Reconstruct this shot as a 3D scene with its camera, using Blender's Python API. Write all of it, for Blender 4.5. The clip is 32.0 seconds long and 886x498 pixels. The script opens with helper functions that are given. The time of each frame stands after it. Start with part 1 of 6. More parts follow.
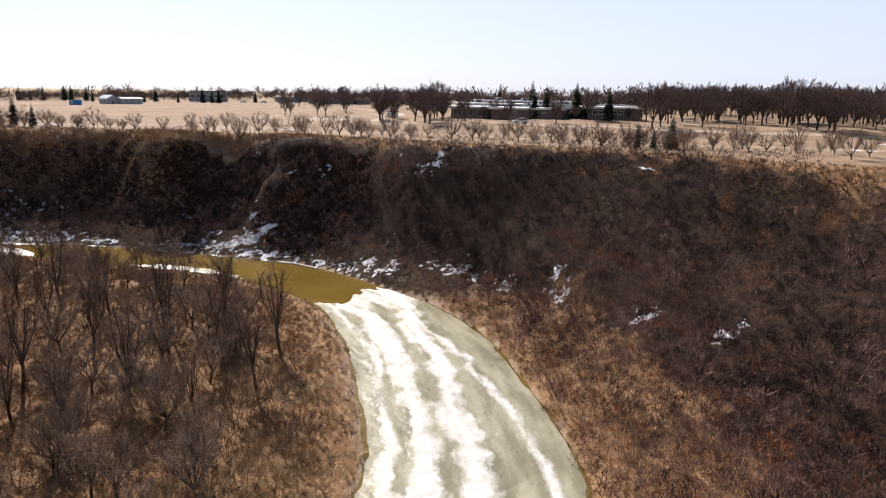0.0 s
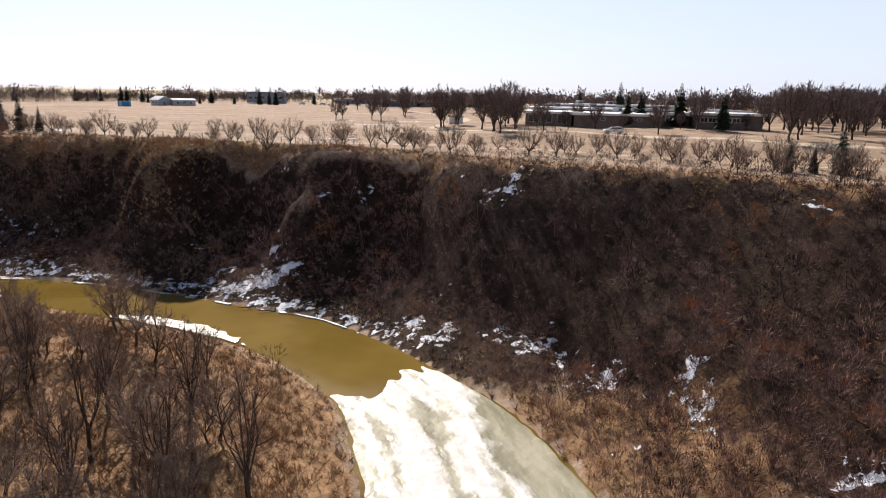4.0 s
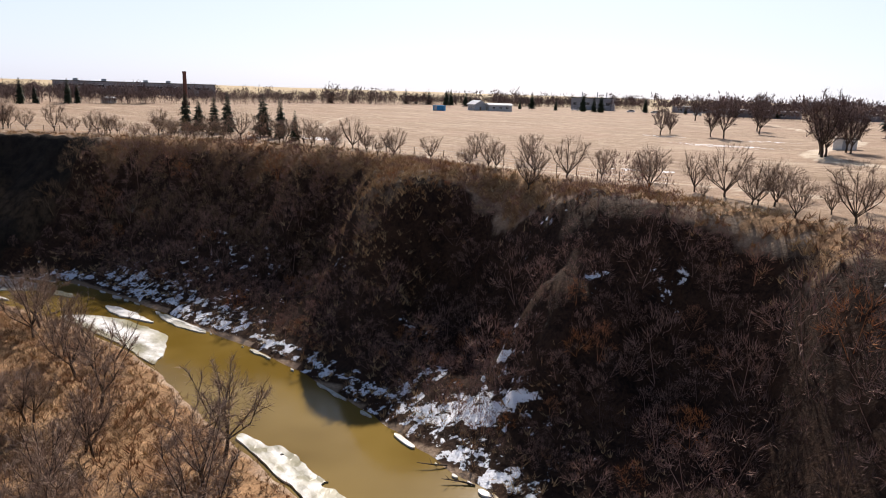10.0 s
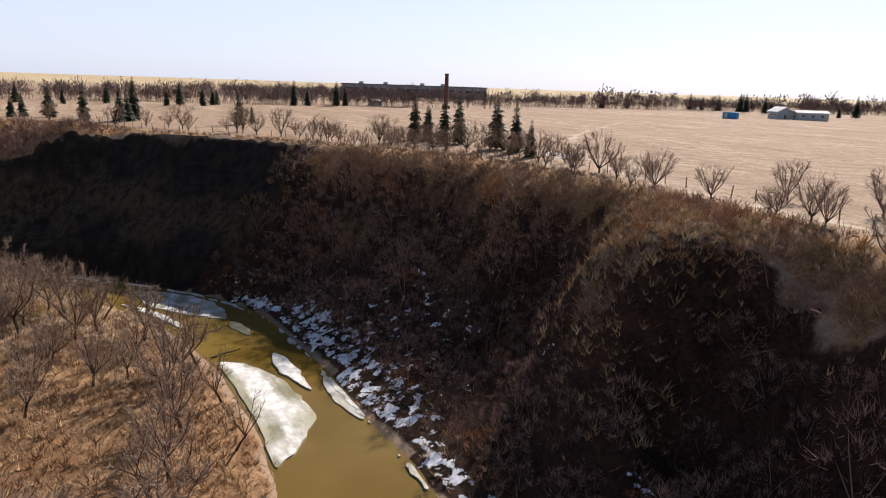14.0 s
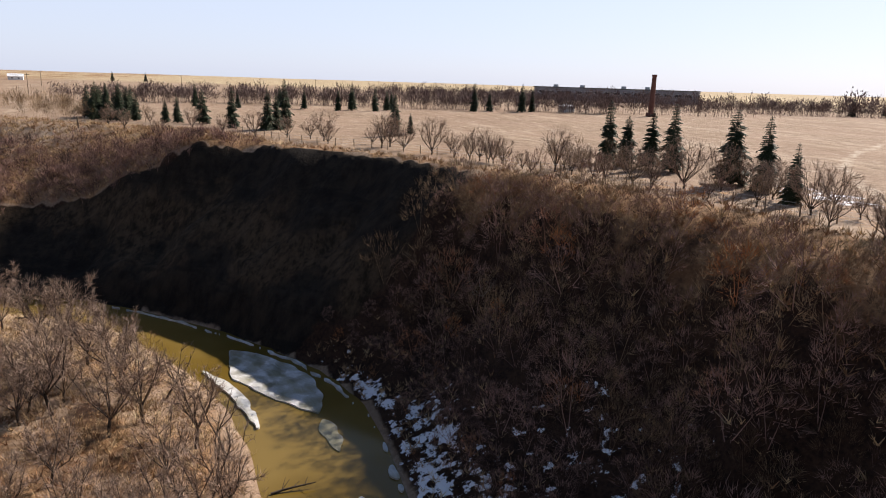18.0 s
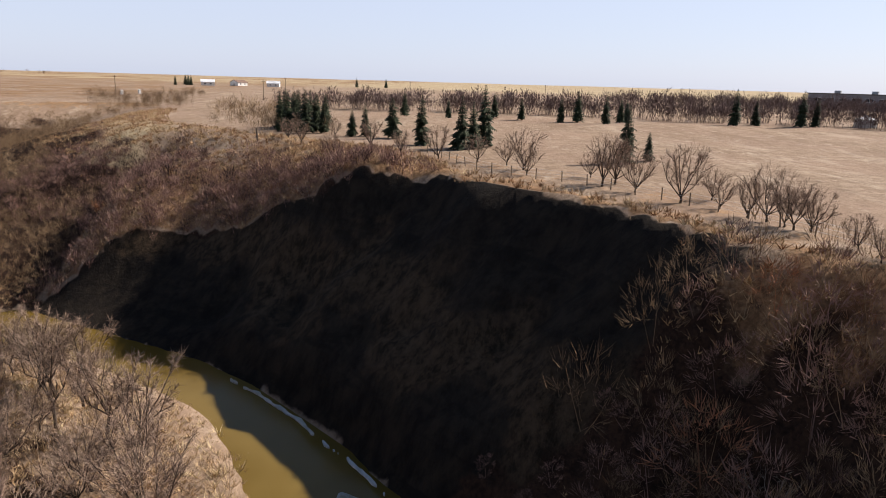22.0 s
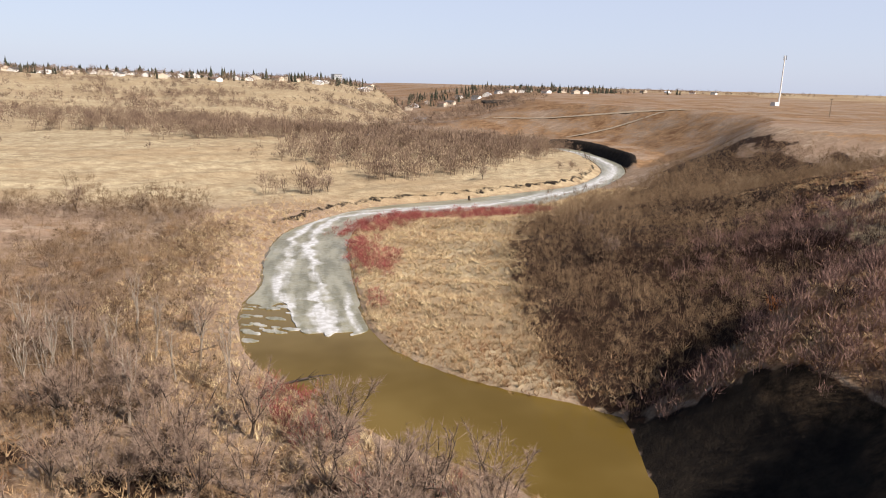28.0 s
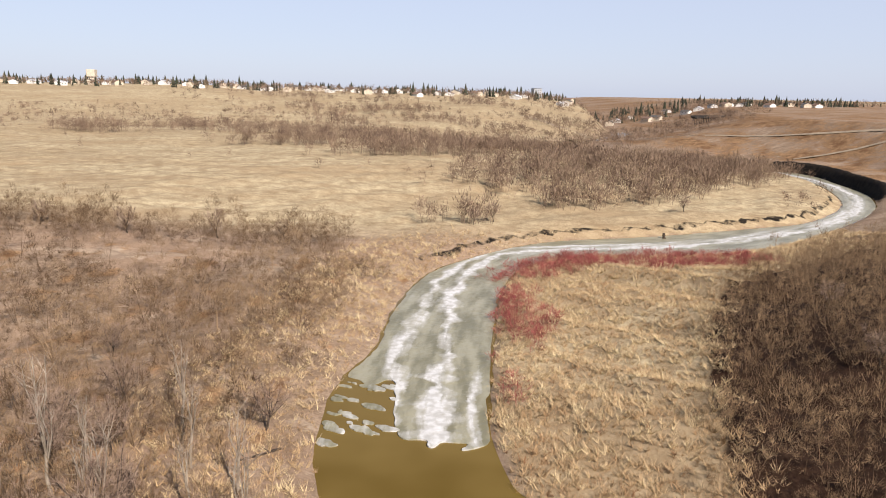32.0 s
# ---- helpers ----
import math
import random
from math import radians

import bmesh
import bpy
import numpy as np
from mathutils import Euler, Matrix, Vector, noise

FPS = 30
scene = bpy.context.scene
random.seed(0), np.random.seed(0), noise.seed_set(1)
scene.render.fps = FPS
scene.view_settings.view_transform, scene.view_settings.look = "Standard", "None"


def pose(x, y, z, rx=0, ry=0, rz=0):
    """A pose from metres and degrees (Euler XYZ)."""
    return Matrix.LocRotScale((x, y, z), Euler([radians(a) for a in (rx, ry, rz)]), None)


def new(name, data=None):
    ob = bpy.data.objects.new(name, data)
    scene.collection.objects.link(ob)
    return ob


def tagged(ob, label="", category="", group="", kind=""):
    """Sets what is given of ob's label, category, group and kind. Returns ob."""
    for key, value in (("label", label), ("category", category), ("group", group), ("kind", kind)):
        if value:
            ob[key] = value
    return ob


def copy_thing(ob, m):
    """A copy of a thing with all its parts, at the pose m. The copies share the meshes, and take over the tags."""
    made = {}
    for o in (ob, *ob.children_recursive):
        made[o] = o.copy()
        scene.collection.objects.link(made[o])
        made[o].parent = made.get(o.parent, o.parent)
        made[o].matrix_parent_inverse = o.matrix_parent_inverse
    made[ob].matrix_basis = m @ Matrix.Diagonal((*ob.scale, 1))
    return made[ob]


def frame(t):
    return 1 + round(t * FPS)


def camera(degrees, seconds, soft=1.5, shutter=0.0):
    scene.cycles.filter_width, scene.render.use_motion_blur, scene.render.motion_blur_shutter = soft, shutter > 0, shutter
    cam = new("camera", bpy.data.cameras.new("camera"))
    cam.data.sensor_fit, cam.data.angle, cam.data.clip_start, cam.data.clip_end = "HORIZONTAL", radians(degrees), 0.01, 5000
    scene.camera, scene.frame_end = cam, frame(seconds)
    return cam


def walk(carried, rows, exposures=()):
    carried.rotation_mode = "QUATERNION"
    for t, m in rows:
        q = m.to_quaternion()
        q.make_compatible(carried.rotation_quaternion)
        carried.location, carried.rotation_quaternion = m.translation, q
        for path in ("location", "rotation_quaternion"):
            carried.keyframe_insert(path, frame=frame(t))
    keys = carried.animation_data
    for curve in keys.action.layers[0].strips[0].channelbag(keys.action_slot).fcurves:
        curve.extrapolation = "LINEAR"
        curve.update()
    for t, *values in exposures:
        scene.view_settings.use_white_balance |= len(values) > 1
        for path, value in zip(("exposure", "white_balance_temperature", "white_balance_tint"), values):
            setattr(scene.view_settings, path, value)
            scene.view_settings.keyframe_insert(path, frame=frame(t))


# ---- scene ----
cam = camera(65.9, 32.0, 1.0)
# the flight: seconds, place in metres, turn in degrees
ROWS = [
    (0.0, 0.00, 0.00, 35.63, 77.21, -0.92, 0.45),
    (0.5, -0.20, 4.70, 35.69, 77.21, -0.92, 0.45),
    (1.0, -0.41, 9.43, 35.67, 77.23, -0.94, 0.47),
    (1.5, -0.64, 14.19, 35.67, 77.22, -0.95, 0.69),
    (2.0, -0.81, 18.95, 35.70, 77.22, -0.94, 1.21),
    (2.5, -1.13, 23.74, 35.67, 77.23, -1.01, 2.51),
    (3.0, -1.31, 28.50, 35.65, 77.24, -1.08, 4.61),
    (3.5, -1.42, 33.25, 35.66, 77.26, -1.10, 5.65),
    (5.5, -3.19, 51.91, 35.82, 77.26, -1.21, 6.95),
    (6.0, -3.74, 56.58, 35.83, 77.25, -1.24, 8.23),
    (6.5, -4.50, 61.23, 35.90, 77.24, -1.32, 10.96),
    (7.0, -5.08, 65.93, 35.97, 77.21, -1.36, 13.91),
    (7.5, -5.80, 70.57, 35.98, 77.20, -1.40, 15.50),
    (8.0, -6.79, 75.10, 35.99, 77.17, -1.49, 18.73),
    (8.5, -7.75, 79.62, 35.97, 77.13, -1.56, 22.25),
    (9.0, -8.96, 84.06, 36.01, 77.06, -1.64, 25.85),
    (9.5, -10.33, 88.50, 35.99, 77.02, -1.70, 29.62),
    (10.0, -11.83, 92.77, 36.01, 77.00, -1.80, 33.43),
    (10.5, -13.52, 96.86, 36.05, 76.93, -1.86, 37.17),
    (11.0, -15.40, 100.89, 36.06, 76.87, -1.90, 40.89),
    (11.5, -17.58, 104.81, 36.13, 76.76, -1.91, 44.36),
    (12.0, -19.96, 108.61, 36.11, 76.70, -1.92, 47.53),
    (12.5, -22.57, 112.18, 36.10, 76.65, -1.95, 50.30),
    (13.0, -25.41, 115.63, 36.07, 76.63, -1.93, 52.51),
    (13.5, -28.45, 118.83, 36.04, 76.60, -1.91, 54.23),
    (14.0, -31.64, 121.93, 36.10, 76.53, -1.88, 56.15),
    (14.5, -35.01, 124.83, 36.06, 76.51, -1.91, 58.55),
    (16.5, -50.06, 135.31, 36.15, 76.37, -1.80, 65.83),
    (17.0, -54.18, 137.58, 36.10, 76.38, -1.80, 67.83),
    (17.5, -58.35, 139.70, 36.07, 76.34, -1.78, 70.17),
    (18.0, -62.64, 141.73, 36.08, 76.28, -1.77, 72.32),
    (18.5, -67.05, 143.59, 36.08, 76.27, -1.74, 74.31),
    (19.0, -71.46, 145.24, 36.11, 76.24, -1.72, 76.12),
    (19.5, -75.96, 146.69, 36.09, 76.24, -1.70, 78.65),
    (20.0, -80.48, 148.11, 36.13, 76.21, -1.66, 80.64),
    (20.5, -85.03, 149.22, 36.15, 76.22, -1.62, 82.45),
    (21.0, -89.67, 150.00, 36.20, 76.17, -1.59, 84.89),
    (21.5, -94.37, 150.75, 36.17, 76.18, -1.61, 88.58),
    (22.0, -99.10, 151.31, 36.14, 76.19, -1.57, 91.56),
    (22.5, -103.85, 151.80, 36.19, 76.14, -1.55, 94.69),
    (23.0, -108.47, 152.15, 36.25, 76.15, -1.59, 97.85),
    (23.5, -113.08, 152.35, 36.25, 76.14, -1.62, 100.92),
    (24.0, -117.63, 152.30, 36.41, 76.06, -1.60, 105.88),
    (24.5, -122.15, 151.86, 36.39, 76.04, -1.61, 112.41),
    (25.0, -126.79, 151.08, 36.44, 76.00, -1.62, 119.27),
    (25.5, -131.06, 150.07, 36.49, 75.97, -1.60, 126.22),
    (26.0, -135.29, 148.73, 36.44, 76.00, -1.68, 136.17),
    (26.5, -139.38, 147.16, 36.45, 76.05, -1.69, 144.42),
    (28.5, -152.52, 137.60, 36.51, 76.42, -1.46, 157.83),
    (29.0, -154.98, 134.49, 36.52, 76.51, -1.41, 159.57),
    (29.5, -157.30, 131.18, 36.50, 76.61, -1.32, 162.09),
    (30.0, -159.36, 127.70, 36.51, 76.70, -1.30, 164.14),
    (30.5, -161.22, 124.10, 36.47, 76.79, -1.20, 165.74),
    (31.0, -162.81, 120.33, 36.43, 76.90, -1.18, 168.44),
    (31.5, -164.29, 116.53, 36.40, 77.00, -1.13, 170.99),
    (32.0, -165.68, 112.64, 36.31, 77.11, -1.04, 172.75),
]
EXPOSURES = [(0.0, 0.78), (10.0, 0.80), (14.0, 0.78), (21.0, 0.70), (26.0, 0.58), (32.0, 0.58)]
walk(cam, [(t, pose(x, y, z, rx, ry, rz)) for t, x, y, z, rx, ry, rz in ROWS], EXPOSURES)

# ---- daylight ----
SUN_YAW, SUN_UP = 25.0, 38.5
world = bpy.data.worlds.new("sky")
scene.world = world
world.use_nodes = True
wn = world.node_tree.nodes
wn.clear()
sky = wn.new("ShaderNodeTexSky")
sky.sky_type, sky.sun_disc = "NISHITA", False
sky.sun_elevation, sky.sun_rotation = radians(SUN_UP), radians(-SUN_YAW)
sky.altitude, sky.air_density, sky.dust_density, sky.ozone_density = 600, 1.0, 1.4, 2.5
back = wn.new("ShaderNodeBackground")
back.inputs["Strength"].default_value = 0.053
out = wn.new("ShaderNodeOutputWorld")
veil = wn.new("ShaderNodeMix")  # a thin even haze over the blue
veil.data_type = "RGBA"
high = wn.new("ShaderNodeSeparateXYZ")  # the haze thins towards the zenith
place = wn.new("ShaderNodeTexCoord")
thin = wn.new("ShaderNodeMapRange")
thin.interpolation_type = "SMOOTHSTEP"
for i, v in enumerate((0.14, 0.42, 0.6, 0.0)):
    thin.inputs[i + 1].default_value = v
world.node_tree.links.new(place.outputs["Generated"], high.inputs[0])
world.node_tree.links.new(high.outputs["Z"], thin.inputs[0])
world.node_tree.links.new(thin.outputs[0], veil.inputs[0])
veil.inputs[7].default_value = (10.8, 11.6, 14.6, 1)
world.node_tree.links.new(sky.outputs[0], veil.inputs[6])
world.node_tree.links.new(veil.outputs[2], back.inputs[0])
world.node_tree.links.new(back.outputs[0], out.inputs[0])

sun_data = bpy.data.lights.new("sun", "SUN")
sun_data.energy, sun_data.angle, sun_data.color = 5.0, radians(0.6), (1.0, 0.885, 0.80)
sun = new("sun", sun_data)
up, yaw = radians(SUN_UP), radians(SUN_YAW)
to_sun = Vector((-math.sin(yaw) * math.cos(up), math.cos(yaw) * math.cos(up), math.sin(up)))
sun.matrix_world = Matrix.Translation((0, 0, 200)) @ to_sun.to_track_quat("Z", "Y").to_matrix().to_4x4()

# ---- materials ----
class Nodes:
    """A small wrapper to write node trees in few lines."""

    def __init__(self, name):
        self.mat = bpy.data.materials.new(name)
        self.mat.use_nodes = True
        self.tree = self.mat.node_tree
        self.bsdf = self.tree.nodes["Principled BSDF"]
        self.bsdf.inputs["Roughness"].default_value = 0.85
        self.bsdf.inputs["Specular IOR Level"].default_value = 0.12
        self.geo = self.node("ShaderNodeNewGeometry").outputs["Position"]

    def node(self, kind, **inputs):
        n = self.tree.nodes.new(kind)
        for key, value in inputs.items():
            self.put(n.inputs[key.replace("_", " ")], value)
        return n

    def put(self, socket, value):
        if isinstance(value, bpy.types.NodeSocket):
            self.tree.links.new(value, socket)
        elif isinstance(value, tuple) and len(value) == 3 and socket.type == "RGBA":
            socket.default_value = (*value, 1)
        else:
            socket.default_value = value

    def noise(self, scale, detail=4.0, rough=0.55, at=None, stretch=None):
        at = at or self.geo
        if stretch:
            m = self.node("ShaderNodeMapping", Vector=at)
            m.inputs["Scale"].default_value = stretch
            at = m.outputs[0]
        n = self.node("ShaderNodeTexNoise", Vector=at, Scale=scale, Detail=detail, Roughness=rough)
        return n.outputs["Fac"]

    def step(self, value, low, high, a=0.0, b=1.0):
        n = self.node("ShaderNodeMapRange", Value=value)
        n.interpolation_type = "SMOOTHSTEP"
        for i, v in enumerate((low, high, a, b)):
            n.inputs[i + 1].default_value = v
        return n.outputs[0]

    def math(self, op, a, b=0.0):
        n = self.tree.nodes.new("ShaderNodeMath")
        n.operation = op
        self.put(n.inputs[0], a)
        self.put(n.inputs[1], b)
        return n.outputs[0]

    def mix(self, fac, a, b):
        n = self.tree.nodes.new("ShaderNodeMix")
        n.data_type = "RGBA"
        self.put(n.inputs[0], fac)
        self.put(n.inputs[6], a)
        self.put(n.inputs[7], b)
        return n.outputs[2]

    def attr(self, name):
        n = self.tree.nodes.new("ShaderNodeAttribute")
        n.attribute_name = name
        return n.outputs["Fac"]

    def random(self):
        return self.tree.nodes.new("ShaderNodeObjectInfo").outputs["Random"]

    def island(self):
        return self.node("ShaderNodeNewGeometry").outputs["Random Per Island"]

    def bump(self, height, strength=0.5, distance=0.1):
        n = self.node("ShaderNodeBump", Height=height, Strength=strength, Distance=distance)
        self.tree.links.new(n.outputs[0], self.bsdf.inputs["Normal"])

    def done(self, color, rough=None, metal=None):
        self.put(self.bsdf.inputs["Base Color"], color)
        if rough is not None:
            self.put(self.bsdf.inputs["Roughness"], rough)
        if metal is not None:
            self.put(self.bsdf.inputs["Metallic"], metal)
        return self.mat


def plain(name, color, rough=0.8, vary=0.25, scale=0.6, metal=0.0, by_object=0.0):
    """A surface with stains and grain round one base colour."""
    n = Nodes(name)
    dark = tuple(c * (1 - vary) for c in color)
    light = tuple(min(c * (1 + vary), 0.9) for c in color)
    f = n.math("ADD", n.math("MULTIPLY", n.noise(scale), 0.6), n.math("MULTIPLY", n.noise(scale * 9, 2), 0.4))
    c = n.mix(n.step(f, 0.3, 0.7), dark, light)
    if by_object:
        c = n.mix(n.math("MULTIPLY", n.random(), by_object), c, tuple(v * 0.45 for v in color))
    n.bump(n.noise(scale * 14, 3), 0.25, 0.02)
    return n.done(c, rough, metal)


def ground_material():
    n = Nodes("ground_cover")
    big, mid, fine = n.noise(0.035, 3), n.noise(0.35, 5, 0.65), n.noise(2.6, 5, 0.7)
    grain = n.math("ADD", n.math("MULTIPLY", mid, 0.45), n.math("MULTIPLY", fine, 0.55))
    grass = n.mix(n.step(grain, 0.34, 0.66), (0.17, 0.118, 0.08), (0.38, 0.285, 0.20))
    grass = n.mix(n.step(big, 0.42, 0.62, 0.0, 0.55), grass, (0.30, 0.21, 0.15))
    drift = n.noise(0.09, 5, 0.65, stretch=(0.35, 1.6, 1))
    grass = n.mix(n.step(drift, 0.52, 0.66, 0.0, 0.6), grass, (0.21, 0.145, 0.095))
    grass = n.mix(n.step(drift, 0.46, 0.32, 0.0, 0.5), grass, (0.45, 0.365, 0.275))
    grass = n.mix(n.step(n.noise(0.9, 6, 0.75, stretch=(0.8, 1.2, 1)), 0.5, 0.62, 0.0, 0.45), grass, (0.16, 0.11, 0.074))
    grass = n.mix(n.step(n.noise(0.3, 6, 0.75, stretch=(0.7, 1.3, 1)), 0.44, 0.34, 0.0, 0.4), grass, (0.52, 0.44, 0.34))
    # leaf litter, sunk further towards black to carry shade among the bushes
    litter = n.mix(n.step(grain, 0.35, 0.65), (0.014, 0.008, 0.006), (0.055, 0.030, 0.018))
    # bare soil, darkened past its own tone to deepen the bluff's shade
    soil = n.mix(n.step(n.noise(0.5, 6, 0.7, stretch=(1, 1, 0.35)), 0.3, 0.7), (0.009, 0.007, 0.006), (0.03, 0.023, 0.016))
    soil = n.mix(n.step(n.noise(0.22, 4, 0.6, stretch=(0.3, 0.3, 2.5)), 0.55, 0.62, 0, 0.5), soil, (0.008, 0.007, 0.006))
    upright = n.node("ShaderNodeSeparateXYZ", Vector=n.geo).outputs["Z"]
    layer = n.math("ADD", upright, n.math("MULTIPLY", n.math("SUBTRACT", n.noise(0.09, 4, 0.6), 0.5), 22.0))
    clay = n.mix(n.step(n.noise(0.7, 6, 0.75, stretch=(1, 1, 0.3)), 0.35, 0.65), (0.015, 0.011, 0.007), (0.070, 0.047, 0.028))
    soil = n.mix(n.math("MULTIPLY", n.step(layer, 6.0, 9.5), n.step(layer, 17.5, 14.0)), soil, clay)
    russet = n.mix(n.step(grain, 0.36, 0.64), (0.12, 0.068, 0.034), (0.36, 0.225, 0.122))
    russet = n.mix(n.step(n.noise(0.13, 5, 0.65), 0.48, 0.64, 0.0, 0.7), russet, (0.13, 0.066, 0.032))
    track = n.mix(n.step(grain, 0.3, 0.7), (0.36, 0.29, 0.21), (0.52, 0.45, 0.36))
    crop = n.mix(n.step(n.noise(0.012, 2, stretch=(1, 3, 1)), 0.4, 0.6), (0.56, 0.475, 0.31), (0.47, 0.38, 0.24))
    crop = n.mix(n.step(grain, 0.34, 0.62, 0.8, 0.0), crop, (0.19, 0.135, 0.075))
    crop = n.mix(n.step(n.noise(0.11, 6, 0.7, stretch=(1, 2.0, 1)), 0.5, 0.6, 0.0, 0.55), crop, (0.24, 0.175, 0.10))
    crop = n.mix(n.step(n.noise(0.28, 6, 0.75), 0.5, 0.62, 0.0, 0.5), crop, (0.27, 0.195, 0.115))
    crop = n.mix(n.step(n.noise(0.045, 4, 0.6, stretch=(0.5, 1.4, 1)), 0.5, 0.64, 0.0, 0.45), crop, (0.33, 0.24, 0.14))
    c = n.mix(n.attr("field"), grass, crop)
    c = n.mix(n.step(n.math("ADD", n.attr("russet"), n.math("MULTIPLY", n.math("SUBTRACT", mid, 0.5), 1.2)), 0.3, 0.6), c, russet)
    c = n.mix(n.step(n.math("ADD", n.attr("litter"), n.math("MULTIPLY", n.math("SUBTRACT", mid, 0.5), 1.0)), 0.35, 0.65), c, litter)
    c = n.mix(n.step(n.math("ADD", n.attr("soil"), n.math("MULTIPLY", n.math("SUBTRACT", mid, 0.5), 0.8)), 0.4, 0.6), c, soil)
    c = n.mix(n.step(n.math("ADD", n.attr("track"), n.math("MULTIPLY", n.math("SUBTRACT", mid, 0.5), 0.7)), 0.45, 0.7), c, track)
    snow_edge = n.math("ADD", n.attr("snow"), n.math("MULTIPLY", n.math("SUBTRACT", n.noise(0.62, 7, 0.68), 0.5), 2.8))
    snow = n.step(snow_edge, 0.72, 0.8)
    c = n.mix(snow, c, (0.82, 0.85, 0.9))
    height = n.math("ADD", n.math("MULTIPLY", grain, 1.0), n.math("MULTIPLY", snow, 0.5))
    n.bump(height, 0.8, 0.35)
    return n.done(c, 0.92)


def bark_material(name, dark, light):
    n = Nodes(name)
    c = n.mix(n.step(n.noise(3.0, 4, stretch=(1, 1, 0.3)), 0.3, 0.7), dark, light)
    c = n.mix(n.math("MULTIPLY", n.random(), 0.3), c, tuple(v * 0.7 for v in dark))
    return n.done(c, 0.9)


def brush_material(name, colors, top=0.6):
    """Twigs joined into one mesh: a tone for each shrub runs over three colours."""
    n = Nodes(name)
    tone = n.attr("tone")
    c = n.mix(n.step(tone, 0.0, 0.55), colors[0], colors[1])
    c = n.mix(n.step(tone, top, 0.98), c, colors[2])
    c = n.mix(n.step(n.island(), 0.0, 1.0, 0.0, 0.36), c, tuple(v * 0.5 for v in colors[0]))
    return n.done(c, 0.8)


GROUND = ground_material()
GRAVEL = plain("pale_gravel", (0.33, 0.265, 0.19), 0.9, 0.25, 0.3)
BARK = bark_material("grey_brown_bark", (0.036, 0.028, 0.022), (0.11, 0.084, 0.064))
TWIG = bark_material("bare_twigs", (0.19, 0.13, 0.10), (0.40, 0.30, 0.225))
NEEDLE = plain("spruce_needles", (0.034, 0.045, 0.023), 0.7, 0.5, 1.5, by_object=0.6)
# dark end deepened for the slope's shade, middle tone lifted for haze
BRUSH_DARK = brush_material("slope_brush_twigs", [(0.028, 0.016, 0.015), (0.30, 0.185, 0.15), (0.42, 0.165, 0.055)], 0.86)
BRUSH_TAN = brush_material("floodplain_brush_twigs", [(0.105, 0.066, 0.038), (0.285, 0.195, 0.115), (0.52, 0.39, 0.25)])
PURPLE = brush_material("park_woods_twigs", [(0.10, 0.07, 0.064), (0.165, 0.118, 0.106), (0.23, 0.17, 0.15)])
BRUSH_FAR = brush_material("far_woods_twigs", [(0.135, 0.092, 0.066), (0.225, 0.16, 0.115), (0.32, 0.235, 0.165)])
RED = brush_material("red_dogwood_twigs", [(0.20, 0.05, 0.045), (0.33, 0.09, 0.085), (0.40, 0.17, 0.13)])
STRAW = brush_material("dry_grass_blades", [(0.26, 0.137, 0.07), (0.50, 0.36, 0.205), (0.70, 0.57, 0.35)])


def water_material():
    n = Nodes("muddy_creek_water")
    c = n.mix(n.step(n.noise(0.05, 3), 0.35, 0.65), (0.12, 0.078, 0.014), (0.175, 0.12, 0.032))
    n.bump(n.noise(1.4, 3, stretch=(1, 1, 1)), 0.07, 0.05)
    n.bsdf.inputs["IOR"].default_value = 1.33
    n.bsdf.inputs["Specular IOR Level"].default_value = 0.5
    return n.done(c, 0.1)


def ice_material():
    n = Nodes("river_ice")
    uv = n.node("ShaderNodeTexCoord").outputs["UV"]
    streak = n.noise(0.42, 6, 0.62, at=uv, stretch=(0.12, 1.0, 1))
    break_up = n.noise(1.1, 4, 0.6, at=uv, stretch=(0.45, 1.0, 1))
    f = n.math("ADD", n.math("ADD", streak, n.math("MULTIPLY", n.math("SUBTRACT", break_up, 0.5), 0.3)), n.math("MULTIPLY", n.math("SUBTRACT", n.attr("white"), 0.5), 0.42))
    wet = n.mix(n.step(n.noise(0.5, 4, at=uv, stretch=(0.2, 1.0, 1)), 0.35, 0.65), (0.19, 0.18, 0.115), (0.34, 0.325, 0.235))
    snow = n.math("ADD", n.step(f, 0.42, 0.54, 0.0, 0.35), n.step(f, 0.52, 0.70, 0.0, 0.65))
    c = n.mix(snow, wet, n.mix(n.step(n.noise(0.8, 4), 0.35, 0.65), (0.46, 0.46, 0.44), (0.64, 0.65, 0.65)))
    n.bump(n.math("ADD", n.math("MULTIPLY", snow, 0.6), n.math("MULTIPLY", break_up, 0.3)), 0.3, 0.10)
    n.bsdf.inputs["Specular IOR Level"].default_value = 0.45
    return n.done(c, n.step(snow, 0, 1, 0.3, 0.7))


WATER, ICE = water_material(), ice_material()

# ---- the lie of the land ----
def smooth(low, high, x):
    t = np.clip((x - low) / (high - low), 0, 1)
    return t * t * (3 - 2 * t)


def spline(points, step=4.0):
    """A smooth line through the points, in short steps."""
    p = np.array(points, float)
    p = np.vstack([2 * p[0] - p[1], p, 2 * p[-1] - p[-2]])
    line = []
    for a, b, c, d in zip(p, p[1:], p[2:], p[3:]):
        n = int(np.clip(np.hypot(*(c - b)) / step, 1, 12))
        for t in np.arange(n) / n:
            line.append(0.5 * (2 * b + (c - a) * t + (2 * a - 5 * b + 4 * c - d) * t * t + (3 * b - a - 3 * c + d) * t ** 3))
    return np.array(line + [p[-2]])


